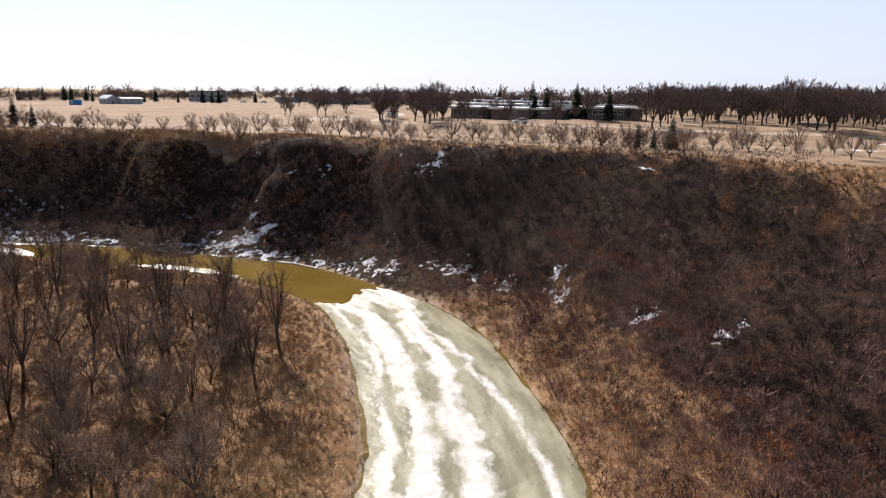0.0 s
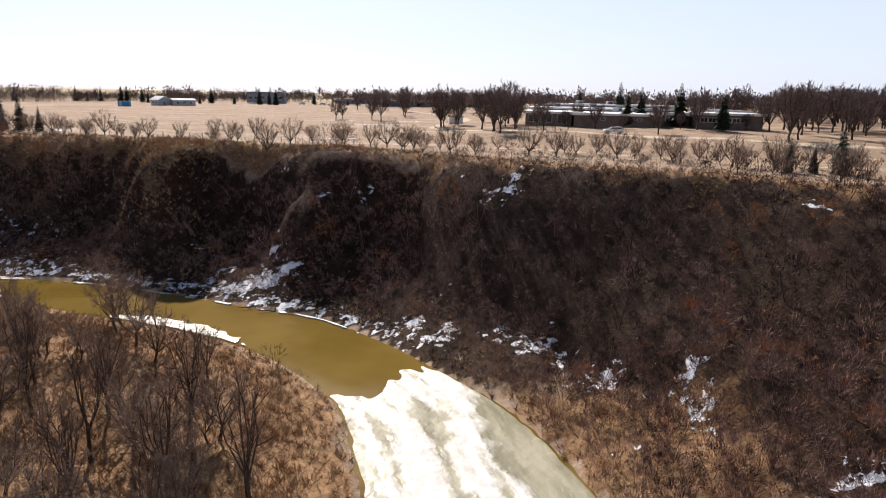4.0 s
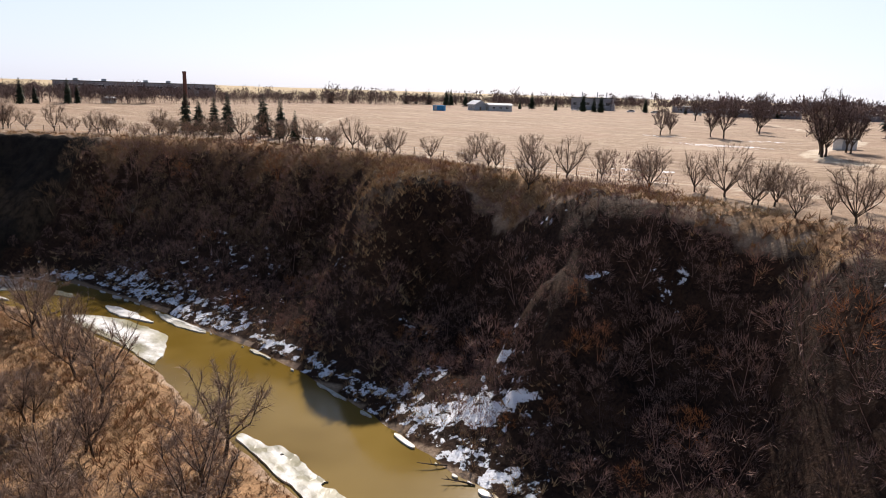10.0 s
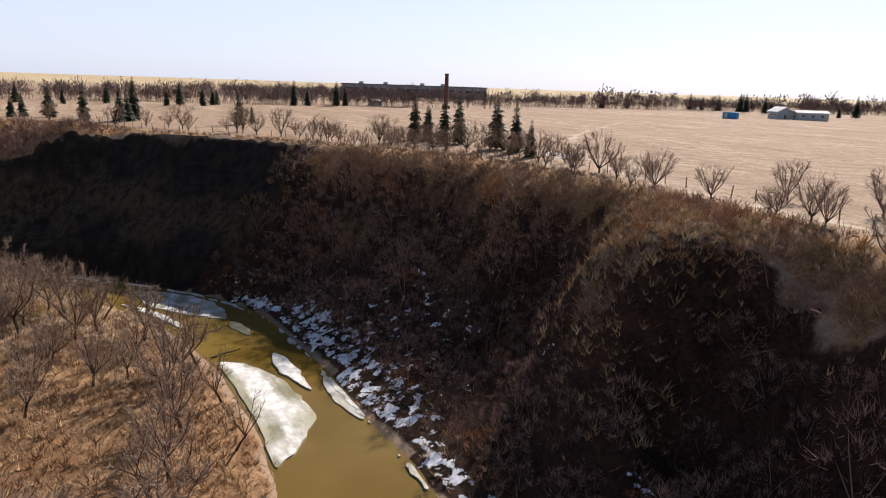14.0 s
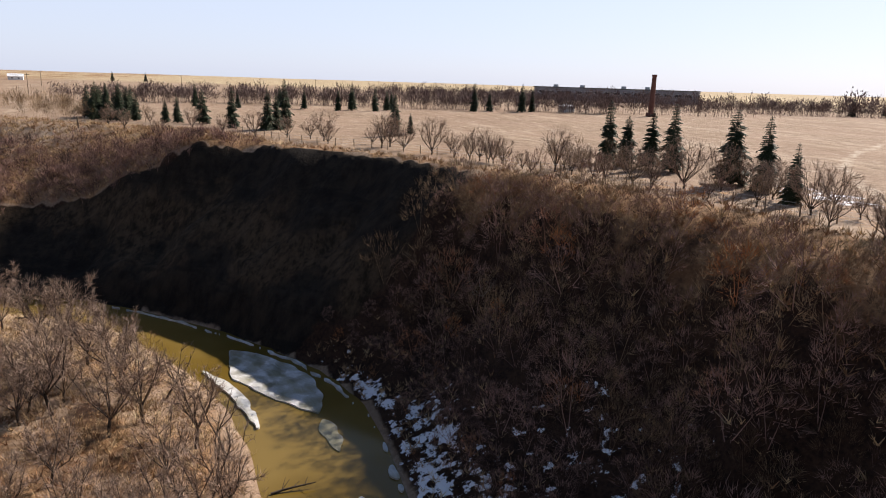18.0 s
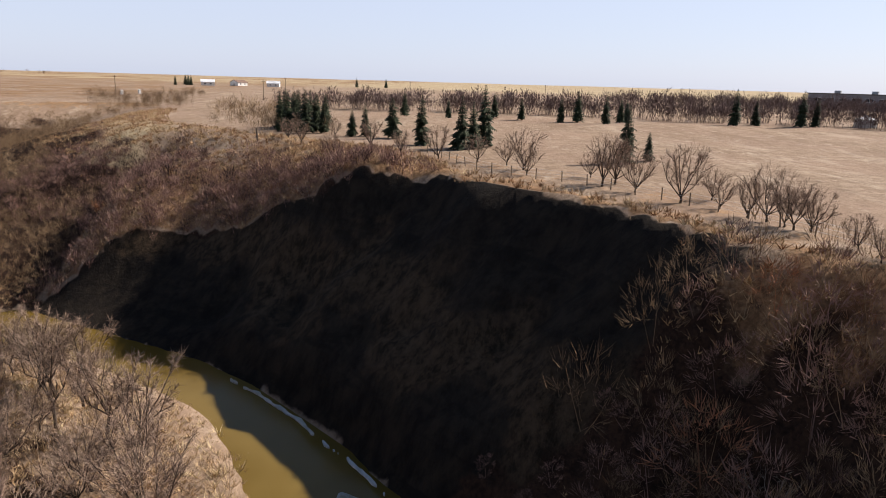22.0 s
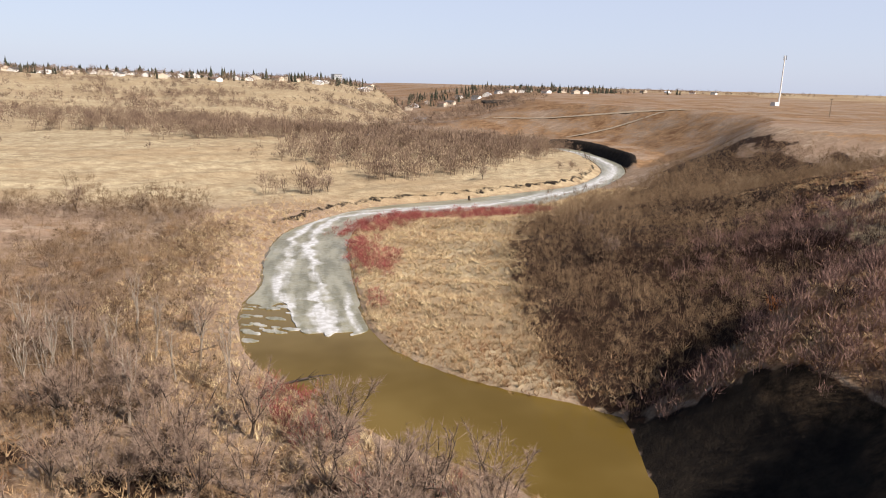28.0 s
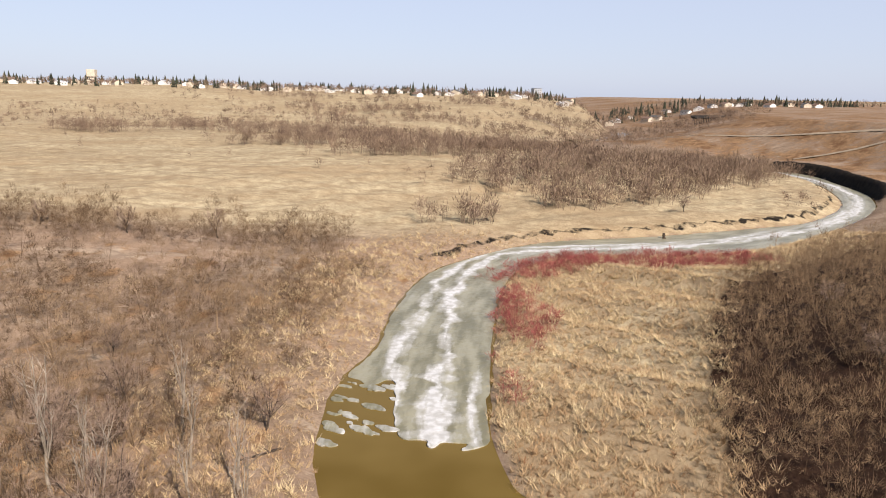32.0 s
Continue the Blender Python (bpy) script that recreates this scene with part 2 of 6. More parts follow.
def away(line, x, y):
    """Distance from a line."""
    best = np.full(x.shape, 1e9)
    for (ax, ay), (bx, by) in zip(line, line[1:]):
        ux, uy = bx - ax, by - ay
        t = np.clip(((x - ax) * ux + (y - ay) * uy) / (ux * ux + uy * uy + 1e-9), 0, 1)
        best = np.minimum(best, (x - ax - t * ux) ** 2 + (y - ay - t * uy) ** 2)
    return np.sqrt(best)


def within(poly, x, y):
    inside = np.zeros(x.shape, bool)
    for (ax, ay), (bx, by) in zip(poly, np.roll(poly, -1, 0)):
        if ay != by:
            inside ^= ((ay > y) != (by > y)) & (x < (bx - ax) * (y - ay) / (by - ay) + ax)
    return inside


def wobble(x, y, size, seed):
    """Smooth noise, about -1 to 1, as a sum of turned waves."""
    rng = np.random.default_rng(seed)
    v = np.zeros(np.shape(x))
    for k in range(7):
        a, p, f = rng.uniform(0, 6.28), rng.uniform(0, 6.28), rng.uniform(0.6, 1.7)
        b, g = rng.uniform(0, 6.28), rng.uniform(0.6, 1.7)
        v += np.sin((x * math.cos(a) + y * math.sin(a)) * 6.28 * f / size + p + 1.5 * np.sin((x * math.cos(b) + y * math.sin(b)) * 6.28 * g / size))
    return v / 3.2


# the creek's two banks, upstream from the ice below the first bluff, and the brink of the upland
RIGHT_BANK = [(5000, -1400), (300, -110), (90, -40), (32, 10), (14, 45), (14, 57), (13, 69), (9, 88), (6, 99), (-1, 112), (-9, 121), (-20, 132), (-33, 141.5), (-43, 144), (-60, 149.5), (-78, 153.5), (-95, 155), (-113, 156.5), (-130, 156.5), (-142, 153.5), (-153, 147), (-162, 140), (-172, 130), (-181, 119), (-188, 105), (-193, 95), (-198, 84), (-191, 75), (-184, 65), (-180, 50), (-185, 24), (-193, -8), (-203, -27), (-216, -34), (-255, -36), (-292, -56), (-337, -92), (-363, -126), (-377, -163), (-386, -200), (-370, -240), (-330, -275), (-305, -310), (-330, -390), (-430, -520), (-1600, -5000)]
LEFT_BANK = [(5000, -1500), (300, -140), (70, -62), (8, -5), (-8, 40), (-8, 62), (-13, 87), (-16, 97), (-22, 111), (-34, 123), (-47.5, 130.2), (-58.5, 133.4), (-74, 137.4), (-90, 142), (-112, 144), (-128, 142.5), (-140, 139.5), (-152, 133.5), (-166, 124.5), (-174, 113), (-180, 101), (-180, 92), (-172, 80), (-165, 64), (-161, 50), (-163, 31), (-168, 19), (-172, 0), (-180, -22), (-192, -36), (-213, -51), (-245, -57), (-280, -67), (-303, -76), (-334, -104), (-356, -140), (-367, -170), (-366, -205), (-352, -225), (-310, -255), (-280, -305), (-308, -400), (-405, -530), (-1500, -5000)]
BRINK = [(5000, -50), (200, 66), (130, 80), (90, 100), (68, 116), (46, 134), (28, 147), (5, 154), (-13, 164), (-35, 175), (-56, 181), (-80, 187), (-105, 190), (-125, 187), (-138, 182.5), (-147, 178), (-153, 174), (-160, 170), (-166, 167), (-172, 162.5), (-177, 158), (-183, 152), (-191, 148), (-202, 144), (-216, 137), (-227, 125), (-236, 112), (-246, 100), (-256, 90), (-262, 79), (-290, 66), (-330, 52), (-372, 28), (-362, 2), (-350, -28), (-385, -62), (-430, -105), (-455, -180), (-450, -270), (-470, -380), (-540, -520), (-700, -900), (-1900, -5000)]
bank_r, bank_l, brink = spline(RIGHT_BANK[1:-1], 4), spline(LEFT_BANK[1:-1], 4), spline(BRINK[1:-1], 5)
bank_r = np.vstack([RIGHT_BANK[0], bank_r, RIGHT_BANK[-1]])
bank_l = np.vstack([LEFT_BANK[0], bank_l, LEFT_BANK[-1]])
brink = np.vstack([BRINK[0], brink, BRINK[-1]])
right_land = np.vstack([bank_r, [(-5000, -5000), (-5000, 5000), (5000, 5000)]])
left_land = np.vstack([bank_l, [(5000, -5000)]])
upland = np.vstack([brink, [(-5000, -5000), (-5000, 5000), (5000, 5000)]])


EDGE = np.array([(-198.5, 83), (-200, 89), (-204.5, 98), (-207, 107.5), (-201.5, 117.5), (-200, 123), (-196.5, 130), (-194.3, 133), (-192.8, 138), (-192, 143), (-188, 149)])


def axis(low, high, step):
    """Even steps in the middle, growing ones out to the horizon."""
    core = list(np.arange(low, high, step))
    d, a, b = step, [], []
    lo, hi = core[0], core[-1]
    while lo > -4900 or hi < 4900:
        d *= 1.10
        if lo > -4900:
            lo -= d
            a.append(max(lo, -4950))
        if hi < 4900:
            hi += d
            b.append(min(hi, 4950))
    return np.array(a[::-1] + core + b)


GX, GY = axis(-450, 120, 1.8), axis(-150, 270, 1.8)
X, Y = np.meshgrid(GX, GY)


def lie(x, y):
    """Height and masks of the land at arrays of places."""
    dr, dl, db = away(bank_r, x, y), away(bank_l, x, y), away(brink, x, y)
    right, left, top = within(right_land, x, y), within(left_land, x, y), within(upland, x, y)
    bluff = smooth(-240, -216, x) * smooth(-144, -156, x + 2 * wobble(x, y, 16, 11)) * smooth(80, 92, y)
    # the slope under the brink: hollow below, steep above, with spurs and gullies
    s = dr / (dr + db + 1e-6)
    ribs = smooth(-104, -92, x) * smooth(-10, -20, x)
    spur = ribs * np.cos(6.283 * (x + 73 + 2.5 * wobble(x, y, 30, 4)) / np.where(x > -73, 35, 42)) * 1.3 * (1 - 0.35 * smooth(-52, -42, x)) + (1 - ribs) * wobble(x + 0.6 * y, 0.25 * y, 26, 3)
    wooded = np.interp(s, [0, 0.12, 0.33, 0.6, 0.78, 0.9, 1.0], [0, 0.045, 0.19, 0.49, 0.76, 0.915, 0.985])
    lip = np.interp(s, [0, 0.12, 0.33, 0.6, 0.8, 0.9, 1.0], [0, 0.04, 0.15, 0.40, 0.86, 0.95, 0.985])  # a rounded brow over a steep hollow
    hollow = np.maximum(ribs * smooth(-20, -32, x), 0.6 * smooth(-155, -145, x) * smooth(-92, -104, x))
    wooded = wooded * (1 - hollow) + lip * hollow
    back = ribs * smooth(0.1, 1.0, spur) * smooth(-52, -60, x) * smooth(0.3, 0.55, s)
    wooded = wooded * (1 - back) + (0.8 * s + 0.2 * s ** 0.6) * back
    bare = 0.12 * smooth(0, 0.15, s) + 0.88 * s ** 1.12
    shoulder = smooth(-183, -192, x) * smooth(80, 96, y) * smooth(148, 134, y)
    bare = bare * (1 - shoulder) + shoulder * (0.5 * smooth(-0.06, 0.4, s) + 0.5 * smooth(0.1, 1.0, s) ** 0.8)
    slope = 24.5 * (wooded * (1 - bluff) + bare * bluff)
    slope += spur * ((2.0 + 4.0 * ribs) * (1 - bluff) + 0.9 * bluff) * 4 * s * (1 - s) * smooth(0, 14, dr) * (1 - ribs * smooth(0.55, 0.25, s)) * smooth(-330, -260, x)
    nose = np.exp(-((x + 73 + 0.25 * (y - 168) + 1.5 * wobble(x, y, 22, 4)) / 6.5) ** 2) + 0.8 * np.exp(-((x + 40 + 1.5 * wobble(x, y, 22, 14)) / 7.0) ** 2)
    slope = np.maximum(slope, np.minimum(nose * 1.15, 1) * smooth(0.08, 0.52, s) * (24.4 - 16.5 * (1 - s)) * smooth(0, 0.1, nose))
    slope = np.where(ribs > 0.01, np.minimum(slope, 24.45 - 3.0 * (1 - s)), slope)
    round_it = np.arctan2(y - 92, x + 118) * 62  # runs along the bluff, for its flutes
    flutes = wobble(round_it, 5 * s, 13, 8) + 0.6 * wobble(round_it + 4 * s, 9 * s, 6, 18)
    # the rounded shoulder above the cliff's edge, where the ridge meets the bluff
    de = away(EDGE, x, y)
    above = (x < np.interp(y, EDGE[:, 1], EDGE[:, 0])) & (y < 149) & (y > 83)
    rim = np.interp(y, [83, 89, 98, 107.5, 117.5, 123, 130, 133, 138, 149], [0.5, 4, 10.5, 11.0, 12.5, 16.0, 19.2, 22.0, 24.2, 24.5])
    round_top = np.where(above, rim + (24.5 - rim) * (de / (de + db + 1e-6)) ** 0.8, rim * (dr / (dr + de + 1e-6)) ** 1.5)
    knob = bluff * smooth(-180, -190, x) * smooth(88, 97, y) * smooth(149, 140, y)
    slope = slope * (1 - knob) + round_top * knob
    above = np.where(above, 1.0, -1.0) * de
    slope += bluff * flutes * smooth(0, 5, -above) * 0.95 * smooth(0, 0.25, s) * smooth(1, 0.85, s)
    cut = smooth(-305, -335, x) * smooth(-98, -128, y) * smooth(-245, -215, y)
    slope = np.maximum(slope, cut * 4.6 * smooth(0.5, 4, dr))
    slope = slope + 0.45 * smooth(0, 1.5, dr) + 0.25 * wobble(x, y, 5, 12) * smooth(1, 5, dr) * (1 - bluff)
    plain_up = 24.5 + 2.6 * (1 - np.exp(-db / 130)) + 2.0 * smooth(-50, 15, x) * smooth(165, 205, y) * smooth(700, 300, y)
    plain_up = plain_up + 0.25 * wobble(x, y, 60, 5) * smooth(5, 40, db) + 1.0 * wobble(x, y, 900, 6) * smooth(300, 900, db)
    # the inner side: a flat wooded lobe, then a terrace that climbs to the town
    south = smooth(60, -60, y)
    flat = 0.5 * smooth(0, 1.2, dl) + 1.0 * smooth(2, 14, dl) + 0.35 * wobble(x, y, 22, 9) * smooth(3, 12, dl)
    flat = flat + south * (1.6 * smooth(1, 5, dl) + 7.0 * smooth(14, 110, dl))
    flat = flat + 14.0 * smooth(-420, -900, y + 0.5 * wobble(x, y, 300, 21) * 60) + 1.0 * smooth(-120, -400, y) + 1.2 * wobble(x, y, 160, 22) * smooth(-120, -260, y)
    flat = flat + 3.0 * smooth(-60, 60, x) * smooth(-150, -350, y) + (7.0 * smooth(-320, 0, x) + 5.0 + 4.0 * smooth(0, -300, x)) * smooth(-430, -760, y)
    bed = -1.2 * smooth(0, 3, np.minimum(dr, dl))
    z = np.where(top, plain_up, np.where(right, slope, np.where(left, flat, bed)))
    return z, dict(dr=dr, dl=dl, db=db, right=right & ~top, left=left, top=top, s=s, bluff=bluff, shoulder=shoulder, cut=cut, spur=spur, above=above, rise=de / (de + db + 1e-6), nose=nose * (x < -56) * right)


Z, AT = lie(X, Y)


def look_up(grid, x, y):
    x, y = np.asarray(x, float), np.asarray(y, float)
    i = np.clip(np.searchsorted(GX, x) - 1, 0, len(GX) - 2)
    j = np.clip(np.searchsorted(GY, y) - 1, 0, len(GY) - 2)
    u, v = (x - GX[i]) / (GX[i + 1] - GX[i]), (y - GY[j]) / (GY[j + 1] - GY[j])
    return (grid[j, i] * (1 - u) + grid[j, i + 1] * u) * (1 - v) + (grid[j + 1, i] * (1 - u) + grid[j + 1, i + 1] * u) * v


def ground_at(x, y):
    return float(look_up(Z, x, y))


def raw_mesh(name, verts, faces, mat, smooth_shade=False, **attributes):
    """A mesh from arrays; all faces have the same number of corners."""
    verts, faces = np.asarray(verts, np.float32), np.asarray(faces, np.int32)
    me = bpy.data.meshes.new(name)
    k = faces.shape[1]
    me.vertices.add(len(verts))
    me.vertices.foreach_set("co", verts.ravel())
    me.loops.add(faces.size)
    me.loops.foreach_set("vertex_index", faces.ravel())
    me.polygons.add(len(faces))
    me.polygons.foreach_set("loop_start", np.arange(0, faces.size, k, dtype=np.int32))
    me.polygons.foreach_set("use_smooth", np.full(len(faces), smooth_shade))
    for key, values in attributes.items():
        a = me.attributes.new(key, "FLOAT", "POINT")
        a.data.foreach_set("value", np.asarray(values, np.float32).ravel())
    me.update(calc_edges=True)
    me.materials.append(mat)
    return me


def grid_faces(nx, ny):
    i = np.arange(nx * ny).reshape(ny, nx)
    return np.stack([i[:-1, :-1], i[:-1, 1:], i[1:, 1:], i[1:, :-1]], -1).reshape(-1, 4)


TRACK = spline([(120, 150), (60, 158), (40, 163), (3, 178), (-30, 186), (-50, 187), (-74, 191), (-98, 198), (-118, 211), (-150, 240), (-190, 300)], 6)
DRIVE = spline([(140, 178), (80, 188), (40, 198), (14, 206), (-8, 218), (-20, 228), (-26, 250), (-20, 285), (-30, 330), (-60, 420)], 8)
ROAD = spline([(-330, -460), (-430, -250), (-470, -140), (-500, -60), (-560, 60), (-660, 240), (-800, 470)], 12)


# old drifts: place, half sizes, cover
DRIFTS = ((-46, 151.5, 9, 3.5, 0.95), (-46, 158, 4, 2.5, 0.6), (-54, 157, 3, 4, 0.8), (-56, 152, 4, 2, 0.75), (-33, 148, 4, 2, 0.5), (-20, 143, 3, 2, 0.5),
          (-12.5, 140.5, 3, 2, 0.5), (-16, 135, 3, 2, 0.8), (-11.5, 130.5, 4, 3, 0.9), (-2.8, 128.4, 4, 3, 0.7), (2, 125, 4, 3, 0.85), (4.5, 121.5, 3, 3, 0.8),
          (9.5, 116.5, 5, 3.5, 0.8), (17.8, 111, 4, 3, 0.6), (19, 106.5, 2.5, 4, 0.7), (11, 101, 1.5, 2.5, 0.6), (28, 93, 3, 2.5, 0.8), (36, 83, 3, 2.5, 0.8),
          (-2, 152, 4, 3, 0.7), (-5, 150.5, 3, 2, 0.7), (-10, 158.7, 3, 2, 0.6), (-48.5, 172.3, 3, 1.5, 0.55), (-29.4, 163.8, 3, 2, 0.6), (-37.7, 162.6, 2.5, 1.5, 0.7))
FIELD_DRIFTS = ((-61.5, 163.4, 4, 1.5, 0.6), (-78, 166, 2, 1.5, 0.6), (-88, 163, 4, 3, 0.5), (38, 132.6, 2, 3, 0.7), (-45, 262, 16, 5, 0.7), (-40, 285, 10, 4, 0.7),
                (-66, 285, 9, 3, 0.7), (-122, 207, 10, 5, 0.7), (-45, 199, 9, 2, 0.7), (90, 152, 9, 4, 0.7), (110, 165, 14, 5, 0.7))


def cover():
    """What grows or lies where: shares of leaf litter, bare soil, snow, tracks and far fields."""
    a, n1, n2 = AT, wobble(X, Y, 14, 31), wobble(X, Y, 40, 32)
    dr, dl, db, s = a["dr"], a["dl"], a["db"], a["s"]
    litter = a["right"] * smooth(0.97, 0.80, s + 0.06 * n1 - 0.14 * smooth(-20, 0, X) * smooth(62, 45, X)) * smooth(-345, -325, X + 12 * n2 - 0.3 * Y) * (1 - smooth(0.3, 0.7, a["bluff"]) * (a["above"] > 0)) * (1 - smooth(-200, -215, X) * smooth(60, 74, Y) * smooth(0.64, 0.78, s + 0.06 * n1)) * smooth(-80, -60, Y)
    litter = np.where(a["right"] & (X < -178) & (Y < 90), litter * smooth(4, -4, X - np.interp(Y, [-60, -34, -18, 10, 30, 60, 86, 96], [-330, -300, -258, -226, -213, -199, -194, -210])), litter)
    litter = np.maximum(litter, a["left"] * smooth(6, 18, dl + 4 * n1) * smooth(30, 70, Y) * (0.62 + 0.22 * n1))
    west_of = look_up(a["spur"], X + 3, Y)
    crest = smooth(0.35, 0.95, west_of + 0.35 * n1) * smooth(0.34, 0.5, s) * smooth(-100, -90, X) * smooth(-54, -60, X) * a["right"]
    brow = a["right"] * smooth(0.66, 0.84, s + 0.10 * n1 - 0.2 * smooth(-70, -62, X) * smooth(60, 46, X)) * (1 - smooth(0.2, 0.6, a["bluff"]) * (a["above"] < 0)) * (1 - 0.8 * smooth(-215, -235, X))
    brow = np.maximum(brow, a["top"] * smooth(3, 0, db + n1))
    bank = a["right"] * smooth(26, 12, dr + 4 * n1) * smooth(-40, -10, X) * smooth(125, 105, Y)
    # the lobe's west end has less russet: front light put into the cover
    lobe = a["left"] * smooth(0, 1.5, dl) * (smooth(30, 60, Y) * (0.2 + 0.65 * smooth(-150, -100, X) + 0.3 * n2) + smooth(-40, -25, Y) * smooth(60, 30, Y) * (0.2 + 0.3 * n1))
    far_side = a["top"] * smooth(-340, -400, X) * smooth(80, -60, Y) * (0.42 + 0.25 * n2) + a["right"] * smooth(-335, -360, X) * (0.5 + 0.25 * n2)
    turf = a["top"] * smooth(34, 6, db + 8 * n1) * smooth(-225, -205, X) * (0.30 + 0.22 * n1)
    gold = a["right"] * np.maximum(smooth(0.74, 0.85, s + 0.06 * n1) * np.maximum(smooth(-0.3, 0.5, a["spur"]) * smooth(-58, -64, X), smooth(0.86, 0.93, s)) * smooth(-98, -90, X) * smooth(-22, -32, X), 0)
    crest = 0.5 * np.maximum(crest, gold)
    gold = np.maximum(gold, a["right"] * smooth(0.5, 0.85, a["nose"] + 0.2 * n1) * smooth(0.3, 0.4, s))
    russet = np.clip(np.max([0.85 * crest, 0.85 * np.maximum(brow, a["right"] * smooth(0.86, 0.93, s + 0.05 * n1) * smooth(-100, -88, X) * smooth(-30, -40, X)) * smooth(-340, -300, X), 0.9 * bank, lobe, 0.6 * a["bluff"] * (a["above"] > 0) * a["right"] * smooth(0.85, 0.5, a["rise"] + 0.12 * n1), far_side, turf], 0), 0, 1)
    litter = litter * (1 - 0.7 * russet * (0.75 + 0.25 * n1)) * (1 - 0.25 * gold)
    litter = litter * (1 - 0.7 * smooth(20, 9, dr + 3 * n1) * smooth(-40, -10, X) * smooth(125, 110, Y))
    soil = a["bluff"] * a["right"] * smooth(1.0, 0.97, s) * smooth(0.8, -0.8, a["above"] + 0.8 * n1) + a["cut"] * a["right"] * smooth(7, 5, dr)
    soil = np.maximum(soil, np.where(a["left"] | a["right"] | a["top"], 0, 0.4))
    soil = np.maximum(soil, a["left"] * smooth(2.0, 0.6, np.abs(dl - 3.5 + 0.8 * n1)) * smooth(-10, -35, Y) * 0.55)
    foot = a["right"] * smooth(6.0, 1.5, dr)
    snow = foot * 0.76 * smooth(-152, -138, X) * smooth(-8, -18, X)
    snow = np.maximum(snow, a["right"] * smooth(12, 4, dr) * 0.7 * smooth(-140, -125, X) * smooth(-80, -90, X))
    snow = np.maximum(snow, a["right"] * 0.47 * smooth(-128, -112, X) * smooth(-90, -98, X) * smooth(0.72, 0.5, s))
    for cx, cy, rx, ry, much in DRIFTS + FIELD_DRIFTS:
        snow = np.maximum(snow, (much + 0.1) * np.exp(-(((X - cx) / rx) ** 2 + ((Y - cy) / ry) ** 2) * 0.8))
    path = np.maximum(0.62 * smooth(2.6, 0.8, away(TRACK, X, Y)), 0.72 * smooth(4.0, 2.0, away(DRIVE, X, Y)))
    field = np.maximum(a["top"] * smooth(300, 600, db), a["left"] * smooth(-36, -60, Y) * 0.95)
    field = np.maximum(field, a["right"] * smooth(-172, -180, X) * smooth(88, 80, Y) * smooth(-300, -260, X) * 0.9)
    AT["gold"] = gold
    return dict(litter=litter, russet=russet, soil=soil, snow=snow, track=path, field=field)


COVER = cover()
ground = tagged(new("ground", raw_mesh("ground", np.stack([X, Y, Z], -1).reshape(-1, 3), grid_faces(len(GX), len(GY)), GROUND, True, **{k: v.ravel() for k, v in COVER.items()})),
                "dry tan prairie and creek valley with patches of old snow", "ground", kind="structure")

# the middle line, with the half width, as a flow coordinate for water and ice
MID = spline([(34, -5), (8, 25), (3, 45), (3, 57), (2, 67), (-2, 88), (-6, 98), (-12, 111.5), (-21, 122), (-33, 133), (-45, 138), (-58, 142.5), (-76, 146.5), (-93, 149), (-112, 150.3), (-130, 149.5), (-142, 146.5), (-153, 140.5), (-165, 132), (-177, 117), (-184, 104), (-187.5, 95), (-188, 87), (-181.5, 77.5), (-174.5, 65), (-170.5, 50), (-173.5, 28), (-181, -2), (-191, -25), (-202, -39), (-216, -43), (-250, -47), (-287, -62), (-320, -84), (-348, -114), (-367, -150), (-376, -190), (-370, -222), (-345, -252), (-310, -280), (-292, -310), (-319, -395), (-417, -525)], 3)
mid_d = np.concatenate([[0], np.cumsum(np.hypot(*np.diff(MID, axis=0).T))])


def flow(u, v):
    """Place at u metres along the creek and v metres to the right bank's side of its middle."""
    x, y = np.interp(u, mid_d, MID[:, 0]), np.interp(u, mid_d, MID[:, 1])
    x2, y2 = np.interp(u + 2, mid_d, MID[:, 0]), np.interp(u + 2, mid_d, MID[:, 1])
    x1, y1 = np.interp(u - 2, mid_d, MID[:, 0]), np.interp(u - 2, mid_d, MID[:, 1])
    tx, ty = x2 - x1, y2 - y1
    n = np.hypot(tx, ty) + 1e-9
    return x + v * ty / n, y - v * tx / n


# still brown water in the bed
sheet_x, sheet_y = np.meshgrid(np.linspace(-480, 60, 60), np.linspace(-560, 170, 80))
me = raw_mesh("water", np.stack([sheet_x, sheet_y, sheet_x * 0], -1).reshape(-1, 3), grid_faces(60, 80), WATER, True)
water = tagged(new("water", me), "still olive-brown muddy creek water between low banks", "water", kind="structure")


